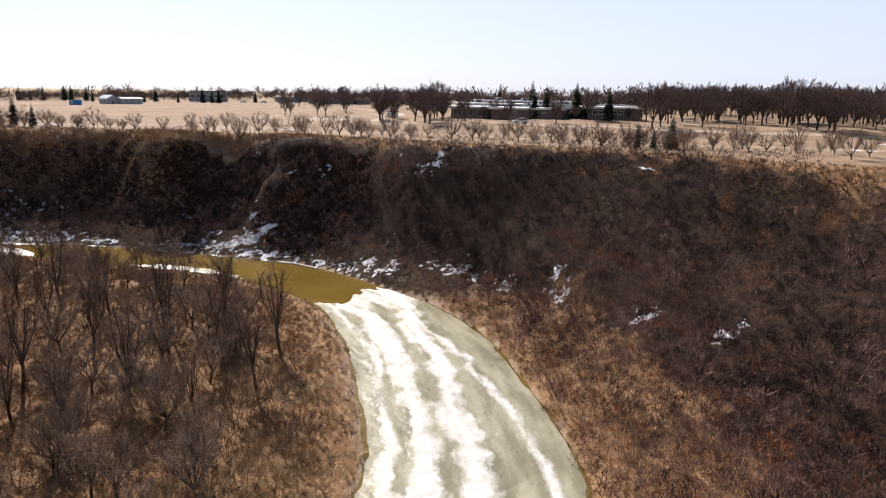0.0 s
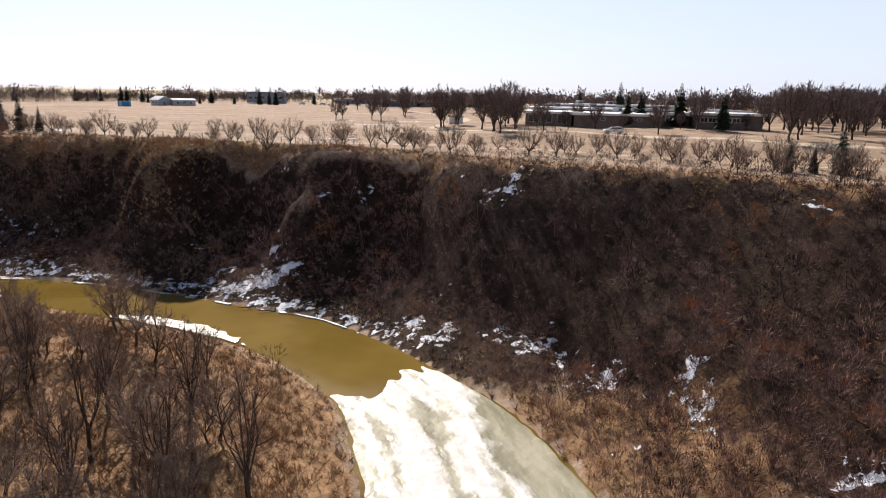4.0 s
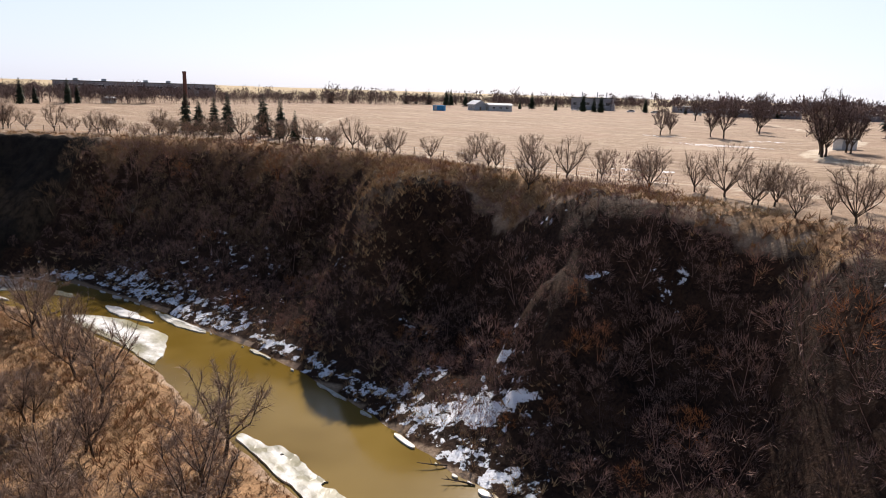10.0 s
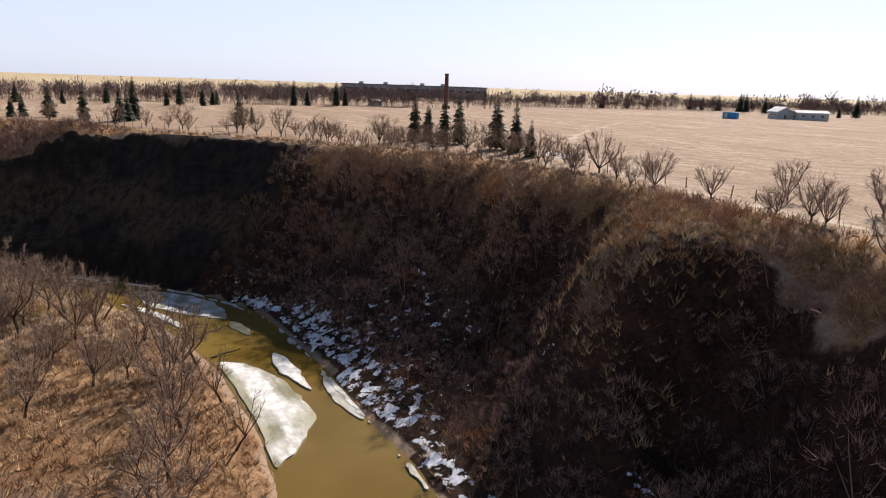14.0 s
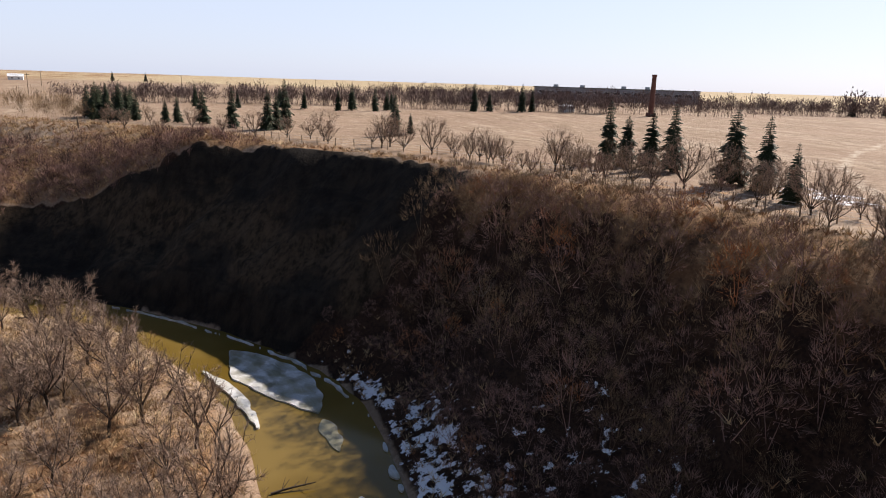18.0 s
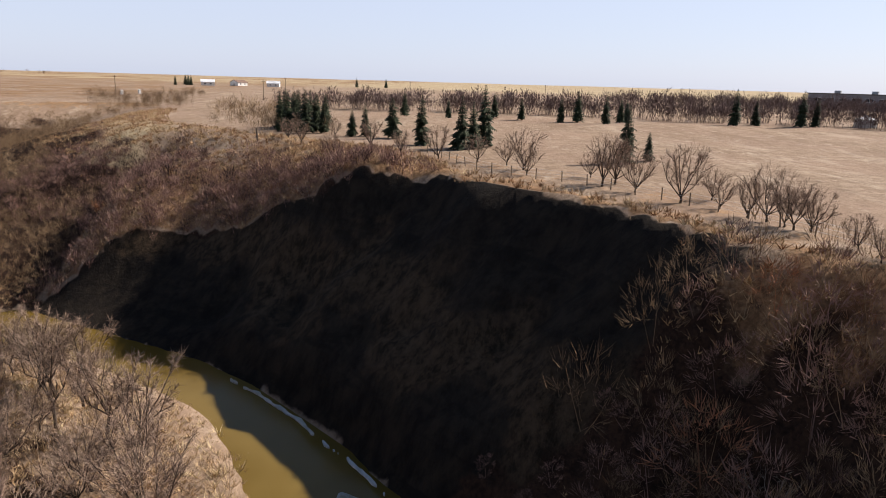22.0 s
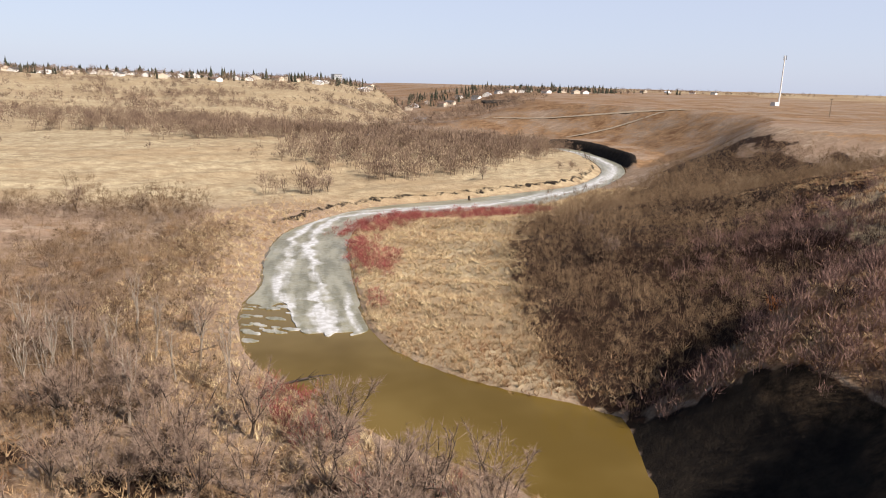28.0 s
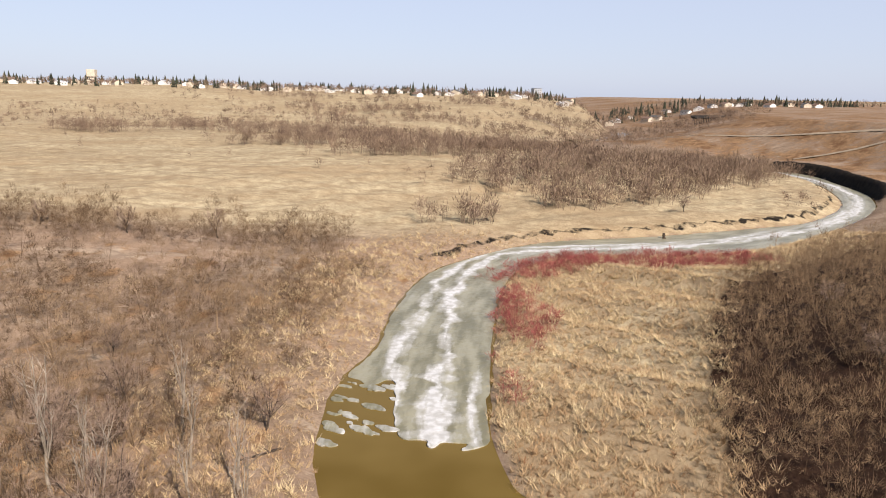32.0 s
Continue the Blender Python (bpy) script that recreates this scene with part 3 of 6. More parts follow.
def ice(u0, u1, keep, white, name, label, z=0.07, cell=0.42, thick=0.12):
    """A sheet of ice in flow coordinates: keep(u, v, x, y) > 0 is ice; white shifts the share of snow on it."""
    us, vs = np.arange(u0, u1, cell), np.arange(-15, 15.01, cell)
    u, v = np.meshgrid(us, vs)
    x, y = flow(u, v)
    inside = (away(bank_r, x, y) > 0.3) & (away(bank_l, x, y) > 0.3) & ~within(right_land, x, y) & ~within(left_land, x, y)
    k = np.where(inside, keep(u, v, x, y), -1)
    ny, nx = u.shape
    on = k > 0
    quad = on[:-1, :-1] & on[1:, :-1] & on[:-1, 1:] & on[1:, 1:]
    f = grid_faces(nx, ny)[quad.ravel()]
    if not len(f):
        return None
    jit = np.random.default_rng(int(u0) + 7).uniform(-0.4, 0.4, (2, *x.shape))
    x, y = x + jit[0] * cell, y + jit[1] * cell
    top = np.stack([x, y, z + 0.10 * np.clip(white(u, v), 0, 1) + 0.02 * wobble(x, y, 2.5, 40)], -1).reshape(-1, 3)
    low = top.copy()
    low[:, 2] = z - thick
    # rim faces along the outline
    e = np.concatenate([f[:, [0, 1]], f[:, [1, 2]], f[:, [2, 3]], f[:, [3, 0]]])
    have = set(map(tuple, e))
    edge = np.array([p for p in e.tolist() if (p[1], p[0]) not in have])
    n = len(top)
    for _ in range(5):  # round off the outline
        total, count = np.zeros((len(top), 2)), np.zeros(len(top))
        for a, b in ((0, 1), (1, 0)):
            np.add.at(total, edge[:, a], top[edge[:, b], :2])
            np.add.at(count, edge[:, a], 1)
        on_rim = count > 0
        top[on_rim, :2] = 0.5 * top[on_rim, :2] + 0.5 * total[on_rim] / count[on_rim, None]
    low[:, :2] = top[:, :2]
    walls = np.stack([edge[:, 1], edge[:, 0], edge[:, 0] + n, edge[:, 1] + n], -1)
    faces, verts = np.vstack([f, walls]), np.vstack([top, low])
    used, faces = np.unique(faces, return_inverse=True)
    faces = faces.reshape(-1, 4)
    w = np.tile(np.clip(white(u, v), 0, 1).ravel(), 2)[used]
    me = raw_mesh(name, verts[used], faces, ICE, False, white=w)
    uv = me.uv_layers.new(name="flow")
    flat_uv = np.tile(np.stack([u.ravel(), v.ravel()], -1), (2, 1))[used][faces.ravel()]
    uv.data.foreach_set("uv", flat_uv.astype(np.float32).ravel())
    return tagged(new(name, me), label, "ice")


def at_mid(x, y):
    return float(mid_d[np.argmin((MID[:, 0] - x) ** 2 + (MID[:, 1] - y) ** 2)])


def lane(u, v, us, vs, half, seed):
    """1 in a lane whose middle runs through (us, vs), falling to 0 past its ragged sides."""
    c = np.interp(u, us, vs) + 0.7 * wobble(u, v * 0, 17, seed)
    return np.clip(1.15 - 0.65 * np.abs(v - c) / (half * (1 + 0.45 * wobble(u, v * 0.3, 11, seed + 1))), 0, 1)


def rough(u, v, seed, size=4.0):
    return 0.6 * wobble(u, v, size, seed) + 0.14 * wobble(u, v, size * 0.4, seed + 1)


# the sheet below the first slope, up to its ragged front
ice(0, 146, lambda u, v, x, y: np.interp(v, [-9, -6.6, -4, -1.3, 2.4, 6.8, 9], [142, 137, 134, 136, 139, 139, 131]) - u + 1.6 * rough(u, v, 41), lambda u, v: np.max([lane(u, v, [60, 90, 122, 136], [-4.5, -4.2, -3.4, -4], 1.6, 42), lane(u, v, [60, 75, 103, 126, 140], [1.0, 0.6, 0.6, 4.0, 5.5], 1.7, 45), 0.8 * lane(u, v, [60, 80, 100, 120], [8.3, 7.2, 5.0, 4], 0.7, 47), 0.7 * lane(u, v, [60, 90, 120], [-8, -7.5, -6.5], 0.9, 48), 0.75 * smooth(124, 132, u) * smooth(-6, 0, v)], 0), "ice_sheet", "grey-green rotting river ice with white snow streaks")
ice(150, 196, lambda u, v, x, y: -(v + 4.7 + 0.012 * (u - 178) ** 2) + 1.3 * rough(u, v, 50), lambda u, v: 0.5 + 0.3 * wobble(u, v, 5, 51), "ice_shelf", "white ice shelf along the grassy bank", 0.12)
ice(214, 247, lambda u, v, x, y: np.interp(u, [216, 219, 225, 236, 244, 247], [-6.5, -3.2, 0.6, 0.4, -2.4, -8]) - v + 0.4 * rough(u, v, 52), lambda u, v: lane(u, v, [218, 225, 236, 244], [-4.5, -1.9, -2.6, -5.2], 1.9, 54), "ice_floe", "large grey ice floe with a white snow ridge", 0.12)
ice(228, 250, lambda u, v, x, y: 1.35 - np.abs(v - np.interp(u, [230, 240, 248], [2.2, 1.4, 2.2])) + 0.45 * rough(u, v, 55) - 0.02 * (u - 239) ** 2, lambda u, v: 0.85 + 0 * u, "ice_floe", "white snow-covered ice floe lying in brown water", 0.12)
ice(222, 238, lambda u, v, x, y: 1.6 - np.abs(v - 5.0) + 0.5 * rough(u, v, 57) - 0.03 * (u - 229) ** 2, lambda u, v: 0.6 + 0 * u, "ice_floe", "thin grey ice floe beside the snowy bank", 0.08)
ice(254, 287, lambda u, v, x, y: 0.95 - np.abs(v + 5.2 - 0.01 * (u - 270)) + 0.3 * rough(u, v, 58) - 0.006 * (u - 270) ** 2, lambda u, v: 0.9 + 0 * u, "ice_floe", "narrow white ice ridge along the inner bank", 0.14)
ice(257, 288, lambda u, v, x, y: np.minimum(4.4 - v, v + np.interp(u, [260, 268, 276, 284], [1.0, 2.6, 4.0, 2.2])) + 0.4 * rough(u, v, 60) - 0.020 * (u - 272) ** 2, lambda u, v: 0.62 + 0.3 * wobble(u, v, 5, 61), "ice_floe", "broad grey-white ice floe under the bluff", 0.09)
ice(251, 262, lambda u, v, x, y: 1.3 - np.abs(v - 1.6) + 0.4 * rough(u, v, 64) - 0.07 * (u - 256.5) ** 2, lambda u, v: 0.4 + 0 * u, "ice_floe", "small grey ice floe in the creek's bend", 0.08)
tagged(ice(262, 312, lambda u, v, x, y: 0.26 - np.abs(away(bank_r, x, y) - 1.1 - 0.3 * wobble(u, u * 0, 12, 65)) + 0.25 * rough(u, v, 66, 3.0), lambda u, v: 0.9 + 0 * u, "shore_ice", "thin white rim of shore ice under the bluff", 0.10, 0.2), kind="stuff")
tagged(ice(150, 262, lambda u, v, x, y: 0.9 - away(bank_r, x, y) + 0.8 * rough(u, v, 67, 5.0), lambda u, v: 0.85 + 0 * u, "shore_ice", "broken white rim of shore ice below the snowy slope", 0.10, 0.3), kind="stuff")
# the sheet of the upper reach, with its broken front
ice(392, 760, lambda u, v, x, y: u - np.interp(v, [-10, -6, -2.5, -1, 3, 9], [412, 410, 411, 397, 395, 394]) + 1.8 * rough(u, v, 70), lambda u, v: np.max([0.9 * lane(u, v, [410, 440, 472, 520, 600], [-2.6, -3.3, -4.2, -2, 0], 1.1, 71), lane(u, v, [394, 420, 436, 474, 520, 600, 700], [3.4, 3.4, 2.4, -1.0, 1.5, 1.5, 0], np.interp(u, [394, 410, 430], [3.2, 2.2, 1.4]), 73), 0.75 * lane(u, v, [394, 402, 412, 420], [7.5, 7, 8, 9], 0.7, 75) * smooth(420, 410, u), 0.6 * smooth(470, 500, u) * smooth(5, 2, np.abs(v))], 0), "ice_sheet", "grey river ice with broken white snow streaks")
for k in range(26):
    ice_rng = np.random.default_rng(900 + k)
    cu, cv, cr = ice_rng.uniform(396, 410), ice_rng.uniform(-9, -1.2), ice_rng.uniform(0.35, 1.2)
    ice(cu - 3, cu + 3, lambda u, v, x, y: cr - np.hypot((u - cu) * 1.5 + 0.5 * (v - cv), (v - cv) * 0.7) + 0.45 * rough(u, v, 80 + k, 2.0), lambda u, v: 0.55 + 0 * u, "ice_cake", "small grey-white cake of drifting ice", 0.07, 0.16)


def strip(name, line, wide, mat, label, lift=0.12):
    """A flat road laid over the land."""
    d = np.gradient(line, axis=0)
    n = np.stack([d[:, 1], -d[:, 0]], -1) / (np.hypot(*d.T)[:, None] + 1e-9)
    across = np.linspace(-1, 1, 5) * wide / 2
    pts = line[:, None, :] + n[:, None, :] * across[None, :, None]
    z = look_up(Z, pts[..., 0], pts[..., 1]) + lift
    me = raw_mesh(name, np.dstack([pts, z]).reshape(-1, 3), grid_faces(5, len(line)), mat, True)
    return tagged(new(name, me), label, "road", kind="structure")


strip("road", ROAD, 2.4, GRAVEL, "pale gravel road across the plain", 0.3)
strip("road_2", spline([(-400, -230), (-520, -150), (-700, -60), (-1000, 60)], 14), 2.2, GRAVEL, "pale gravel road across the plain", 0.3)
strip("path", spline([(-330, -560), (-380, -470), (-440, -430), (-520, -440)], 10), 6.0, GRAVEL, "pale dirt road down to the trestle", 0.3)

# ---- plants ----
def tube(path, radii, sides=3):
    """A tapering tube along a path: vertices and triangles."""
    path = np.asarray(path, float)
    verts, faces = [], []
    for k, p in enumerate(path):
        d = path[min(k + 1, len(path) - 1)] - path[max(k - 1, 0)]
        d = d / (np.linalg.norm(d) + 1e-9)
        a = np.cross(d, (0.3, 0.9, 0.2) if abs(d[2]) > 0.5 else (0, 0, 1))
        a /= np.linalg.norm(a) + 1e-9
        b = np.cross(d, a)
        for i in range(sides):
            w = 6.2832 * i / sides
            verts.append(p + radii[k] * (math.cos(w) * a + math.sin(w) * b))
    for k in range(len(path) - 1):
        for i in range(sides):
            p, q = k * sides + i, k * sides + (i + 1) % sides
            faces += [(p, q, q + sides), (p, q + sides, p + sides)]
    return np.array(verts), np.array(faces)


class Heap:
    """Collects pieces of mesh."""

    def __init__(self):
        self.v, self.f, self.n = [], [], 0

    def add(self, v, f):
        self.v.append(np.asarray(v, float))
        self.f.append(np.asarray(f, int) + self.n)
        self.n += len(v)

    def blade(self, a, d, length, width, side):
        """One thin pointed blade from a along d."""
        tip = a + d * length
        self.add([a - side * width / 2, a + side * width / 2, tip], [(0, 1, 2)])

    def both(self):
        return np.vstack(self.v), np.vstack(self.f)


def unit(v):
    v = np.asarray(v, float)
    return v / (np.linalg.norm(v) + 1e-9)


def shrub(seed, height=3.6, spread=1.5, stems=5, twigs=100, width=0.05, low=0.2, length=0.26):
    """A bare shrub: some stems, and many fine twigs that fill a rounded crown."""
    rng = np.random.default_rng(seed)
    h = Heap()
    stem = min(width * 0.5, 0.07)
    for k in range(stems):
        a = 6.28 * (k + rng.uniform(-0.4, 0.4)) / stems
        r = spread * rng.uniform(0.3, 0.8)
        top = np.array([math.cos(a) * r, math.sin(a) * r, height * rng.uniform(0.7, 0.95)])
        foot = np.array([math.cos(a), math.sin(a), 0]) * 0.15 * spread
        mid = foot + (top - foot) * 0.5 + np.array([math.cos(a) * 0.12 * r, math.sin(a) * 0.12 * r, -0.03 * height])
        h.add(*tube([foot - (0, 0, 0.25), mid, top], [stem, stem * 0.6, stem * 0.25]))
    centre, half = height * (low + 1) / 2, height * (1 - low) / 2
    lumps = rng.normal(0, 0.75, (4, 3))
    for k in range(twigs):
        u = unit(rng.normal(0, 1, 3) + lumps[k % 4])
        r = rng.uniform(0.25, 0.95)
        p = np.array([u[0] * spread * r, u[1] * spread * r, centre + u[2] * half * r])
        d = unit(unit(p - np.array([0, 0, 0.1 * height])) + rng.normal(0, 0.3, 3) + np.array([0, 0, 0.1]))
        h.blade(p, d, length * height * rng.uniform(0.4, 1.2), width * rng.uniform(0.7, 1.25), unit(np.cross(d, rng.normal(0, 1, 3))))
    return h.both()


def bush(seed, height, spread, tufts=11, twigs=24, width=0.06, low=0.25, stems=3, length=0.11, lift=0.25):
    """A bare bush: a few stems from one root that carry dense sprays of short twigs, so that the crown is lumpy."""
    rng = np.random.default_rng(seed)
    h = Heap()
    for k in range(tufts):
        a, u = 2.4 * k + rng.uniform(-0.5, 0.5), (k + 0.5) / tufts
        rise = low + (0.86 - low) * u * rng.uniform(0.85, 1.12)
        r = spread * (0.85 * math.sqrt(max(1 - u ** 2.2, 0.03))) * rng.uniform(0.6, 1.05)
        c = np.array([math.cos(a) * r, math.sin(a) * r, height * rise])
        if k % max(tufts // stems, 1) == 0:
            h.add(*tube([(0.05 * c[0], 0.05 * c[1], -0.25), c * (0.7, 0.7, 0.62), c], [width * 0.8, width * 0.55, width * 0.2]))
        out = unit(c - np.array([0, 0, 0.2 * height]))
        fat = spread * rng.uniform(0.26, 0.4)
        for q in range(twigs):
            e = unit(rng.normal(0, 1, 3) + out * 0.5)
            p = c + e * fat * (1, 1, 0.8) * rng.uniform(0.15, 1.0)
            d = unit(e * 0.7 + out * 0.8 + rng.normal(0, 0.4, 3) + np.array([0, 0, lift]))
            h.blade(p, d, height * length * rng.uniform(0.55, 1.45), width * rng.uniform(0.75, 1.3), unit(np.cross(d, rng.normal(0, 1, 3))))
    return h.both()


def spaced(x, y, r):
    """Picks places, in their order, that keep their reach r from one another."""
    cells, keep = {}, []
    for i, (a, b, c) in enumerate(zip(x.tolist(), y.tolist(), r.tolist())):
        u, v = int(a // 4), int(b // 4)
        near = [q for du in (-1, 0, 1) for dv in (-1, 0, 1) for q in cells.get((u + du, v + dv), ())]
        if all((a - p) ** 2 + (b - q) ** 2 > (0.5 * (c + w)) ** 2 for p, q, w in near):
            cells.setdefault((u, v), []).append((a, b, c))
            keep.append(i)
    return np.array(keep, int)


def tuft(seed, height=0.8, blades=6, width=0.12):
    rng = np.random.default_rng(seed)
    h = Heap()
    for k in range(blades):
        a = rng.uniform(0, 6.28)
        b = a + rng.normal(0, 0.8)
        d = unit((math.cos(b) * rng.uniform(0.2, 1.7), math.sin(b) * rng.uniform(0.2, 1.7), 1))
        p = np.array([math.cos(a), math.sin(a), 0]) * rng.uniform(0, 0.2)
        h.blade(p - d * 0.1, d, height * rng.uniform(0.6, 1.1), width, unit((-math.sin(a), math.cos(a), rng.uniform(-0.3, 0.3))))
    return h.both()


def scatter(name, variants, x, y, size, tone, mat, label, category, seed=1, sink=0.05, squash=None):
    """Many copies of a few small meshes, joined into one object of stuff."""
    rng = np.random.default_rng(seed)
    n = len(x)
    z = look_up(Z, x, y) - sink
    which, turn = rng.integers(0, len(variants), n), rng.uniform(0, 6.28, n)
    tall = size * rng.uniform(0.85, 1.2, n) if squash is None else size * squash
    vs, fs, ts, start = [], [], [], 0
    for k, (v, f) in enumerate(variants):
        i = np.nonzero(which == k)[0]
        if not len(i):
            continue
        c, s = np.cos(turn[i])[:, None], np.sin(turn[i])[:, None]
        px = (v[None, :, 0] * c - v[None, :, 1] * s) * size[i][:, None] + x[i][:, None]
        py = (v[None, :, 0] * s + v[None, :, 1] * c) * size[i][:, None] + y[i][:, None]
        pz = v[None, :, 2] * tall[i][:, None] + z[i][:, None]
        vs.append(np.stack([px, py, pz], -1).reshape(-1, 3))
        fs.append((f[None] + (np.arange(len(i)) * len(v))[:, None, None]).reshape(-1, 3) + start)
        ts.append(np.repeat(tone[i], len(v)))
        start += len(i) * len(v)
    me = raw_mesh(name, np.vstack(vs), np.vstack(fs), mat, False, tone=np.concatenate(ts))
    return tagged(new(name, me), label, category, kind="stuff")


def spots(x0, x1, y0, y1, per, share, seed):
    """Random places in a box, about one per so many square metres, kept with the chance share(x, y)."""
    rng = np.random.default_rng(seed)
    n = int((x1 - x0) * (y1 - y0) / per)
    x, y = rng.uniform(x0, x1, n), rng.uniform(y0, y1, n)
    keep = rng.uniform(0, 1, n) < share(x, y)
    return x[keep], y[keep], rng.uniform(0, 1, keep.sum()), rng


def mask(key):
    grid = AT[key].astype(float)
    return lambda x, y: look_up(grid, x, y)


m_right, m_left, m_top, m_s, m_dr, m_dl, m_db, m_bluff, m_shoulder = [mask(k) for k in ("right", "left", "top", "s", "dr", "dl", "db", "bluff", "shoulder")]

BRUSH = [shrub(100 + k, 3.6 + 0.5 * (k % 3), 1.7, 2, 100, 0.068, 0.1, 0.25) for k in range(6)]
BUSH = [bush(500 + k, 3.5 + 0.5 * (k % 3), 1.95, 12, 25, 0.046, 0.2, 3, 0.13) for k in range(10)]
OPEN = [bush(540 + k, 3.4 + 0.5 * (k % 3), 1.9, 10, 24, 0.036, 0.2, 3, 0.17, 0.4) for k in range(8)]
TALL = [bush(520 + k, 5.2 + 0.5 * (k % 3), 2.1, 12, 25, 0.034, 0.2, 3, 0.15, 0.5) for k in range(8)]
LOW = [shrub(120 + k, 1.5, 1.0, 2, 46, 0.045, 0.05, 0.4) for k in range(4)]
POLES = [shrub(140 + k, 5.0, 1.7, 3, 106, 0.042, 0.15, 0.24) for k in range(6)]
FAR = [shrub(160 + k, 7.0, 3.2, 2, 68, 0.22, 0.12, 0.17) for k in range(5)]
FARTHEST = [shrub(170 + k, 7.0, 3.2, 1, 46, 0.42, 0.12, 0.17) for k in range(5)]
GRASS = [tuft(180 + k, 0.7, 7, 0.1) for k in range(5)]
REED = [tuft(190 + k, 0.95, 9, 0.075) for k in range(5)]


def spur_share(x, y):
    """The open, sunlit back of the spur, up to the brow."""
    n = wobble(x, y, 9, 55)
    return m_right(x, y) * smooth(-88, -84, x + 0.25 * (y - 175) + 2.5 * n) * smooth(-62, -66, x + 0.25 * (y - 175) + 2.5 * n) * smooth(0.38, 0.46, m_s(x, y) + 0.04 * n)


def slope_share(x, y):
    s, n = m_s(x, y), wobble(x, y, 17, 70)
    open_top = smooth(0.93, 0.80, s - 0.06 * smooth(-85, -98, x) + 0.01 * smooth(-100, -88, x) * smooth(-30, -40, x) + 0.07 * n - 0.16 * smooth(-20, 0, x) * smooth(62, 45, x))
    west = smooth(-168, -178, x) * smooth(98, 88, y)
    spur_top = 1 - 0.95 * spur_share(x, y)
    return m_right(x, y) * (1 - west) * (1 - m_shoulder(x, y)) * (1 - smooth(0.1, 0.5, m_bluff(x, y))) * smooth(2, 7, m_dr(x, y)) * open_top * spur_top * (1 - 0.88 * mask("gold")(x, y)) * (0.75 + 0.35 * wobble(x, y, 9, 72))


x, y, tone, rng = spots(-232, 120, 40, 195, 1.2, slope_share, 201)
size = np.clip(np.exp(rng.normal(-0.08, 0.34, len(x))), 0.4, 1.75) * (0.6 + 0.4 * smooth(3, 16, m_dr(x, y)))
pick = spaced(x, y, 1.95 * size)
x, y, size, tone = x[pick], y[pick], size[pick], tone[pick]
# tone rises westwards: haze over the far slope, put into the twigs
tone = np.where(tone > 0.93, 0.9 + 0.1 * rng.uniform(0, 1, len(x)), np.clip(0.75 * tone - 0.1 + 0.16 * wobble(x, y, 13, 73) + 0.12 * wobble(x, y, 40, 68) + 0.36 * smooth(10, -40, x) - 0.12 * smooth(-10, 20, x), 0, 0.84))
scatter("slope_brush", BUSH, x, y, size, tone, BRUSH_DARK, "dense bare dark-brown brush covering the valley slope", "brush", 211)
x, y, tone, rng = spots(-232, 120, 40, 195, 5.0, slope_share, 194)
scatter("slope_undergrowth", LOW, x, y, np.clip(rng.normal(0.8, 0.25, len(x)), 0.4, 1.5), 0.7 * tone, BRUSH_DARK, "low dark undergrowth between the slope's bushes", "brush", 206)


x, y, tone, rng = spots(-245, -180, 80, 150, 0.7, lambda x, y: m_right(x, y) * smooth(0.2, 0.5, m_bluff(x, y)) * smooth(-1.5, 0, mask("above")(x, y)) * smooth(0.72, 0.38, mask("rise")(x, y) + 0.12 * wobble(x, y, 10, 71)) * (0.7 + 0.5 * wobble(x, y, 8, 67)), 200)
scatter("shoulder_brush", LOW, x, y, np.clip(rng.normal(1.2, 0.35, len(x)), 0.4, 2.0), np.clip(0.1 + 0.65 * tone + 0.2 * wobble(x, y, 9, 69), 0, 1), BRUSH_DARK, "low russet brush on the bluff's rounded shoulder", "brush", 210)


def woods_share(x, y):
    return m_right(x, y) * smooth(1.5, -3.5, x - np.interp(y, [-60, -34, -18, 10, 30, 60, 86, 96], [-330, -300, -258, -226, -213, -199, -194, -210]) + 2.5 * wobble(x, y, 18, 74)) * smooth(-350, -320, x + 0.25 * y + 6 * wobble(x, y, 20, 75)) * smooth(0.08, -0.08, m_s(x, y) - np.interp(y, [55, 75], [0.76, 0.5]) + 0.06 * wobble(x, y, 12, 76)) * smooth(0.5, 0.2, m_bluff(x, y))


x, y, tone, rng = spots(-370, -190, -60, 115, 1.6, woods_share, 202)
size = np.clip(np.exp(rng.normal(-0.1, 0.25, len(x))), 0.45, 1.4) * (1 - 0.4 * smooth(0.3, 0.65, m_s(x, y)))
pick = spaced(x, y, 2.5 * size)
x, y, size, tone = x[pick], y[pick], size[pick], tone[pick]
scatter("creek_woods", TALL, x, y, size, np.clip(tone * 0.42 + 0.2 + 0.15 * wobble(x, y, 15, 77), 0, 1), BRUSH_TAN, "thick grey-brown leafless woods at the foot of the ridge", "woods", 212)


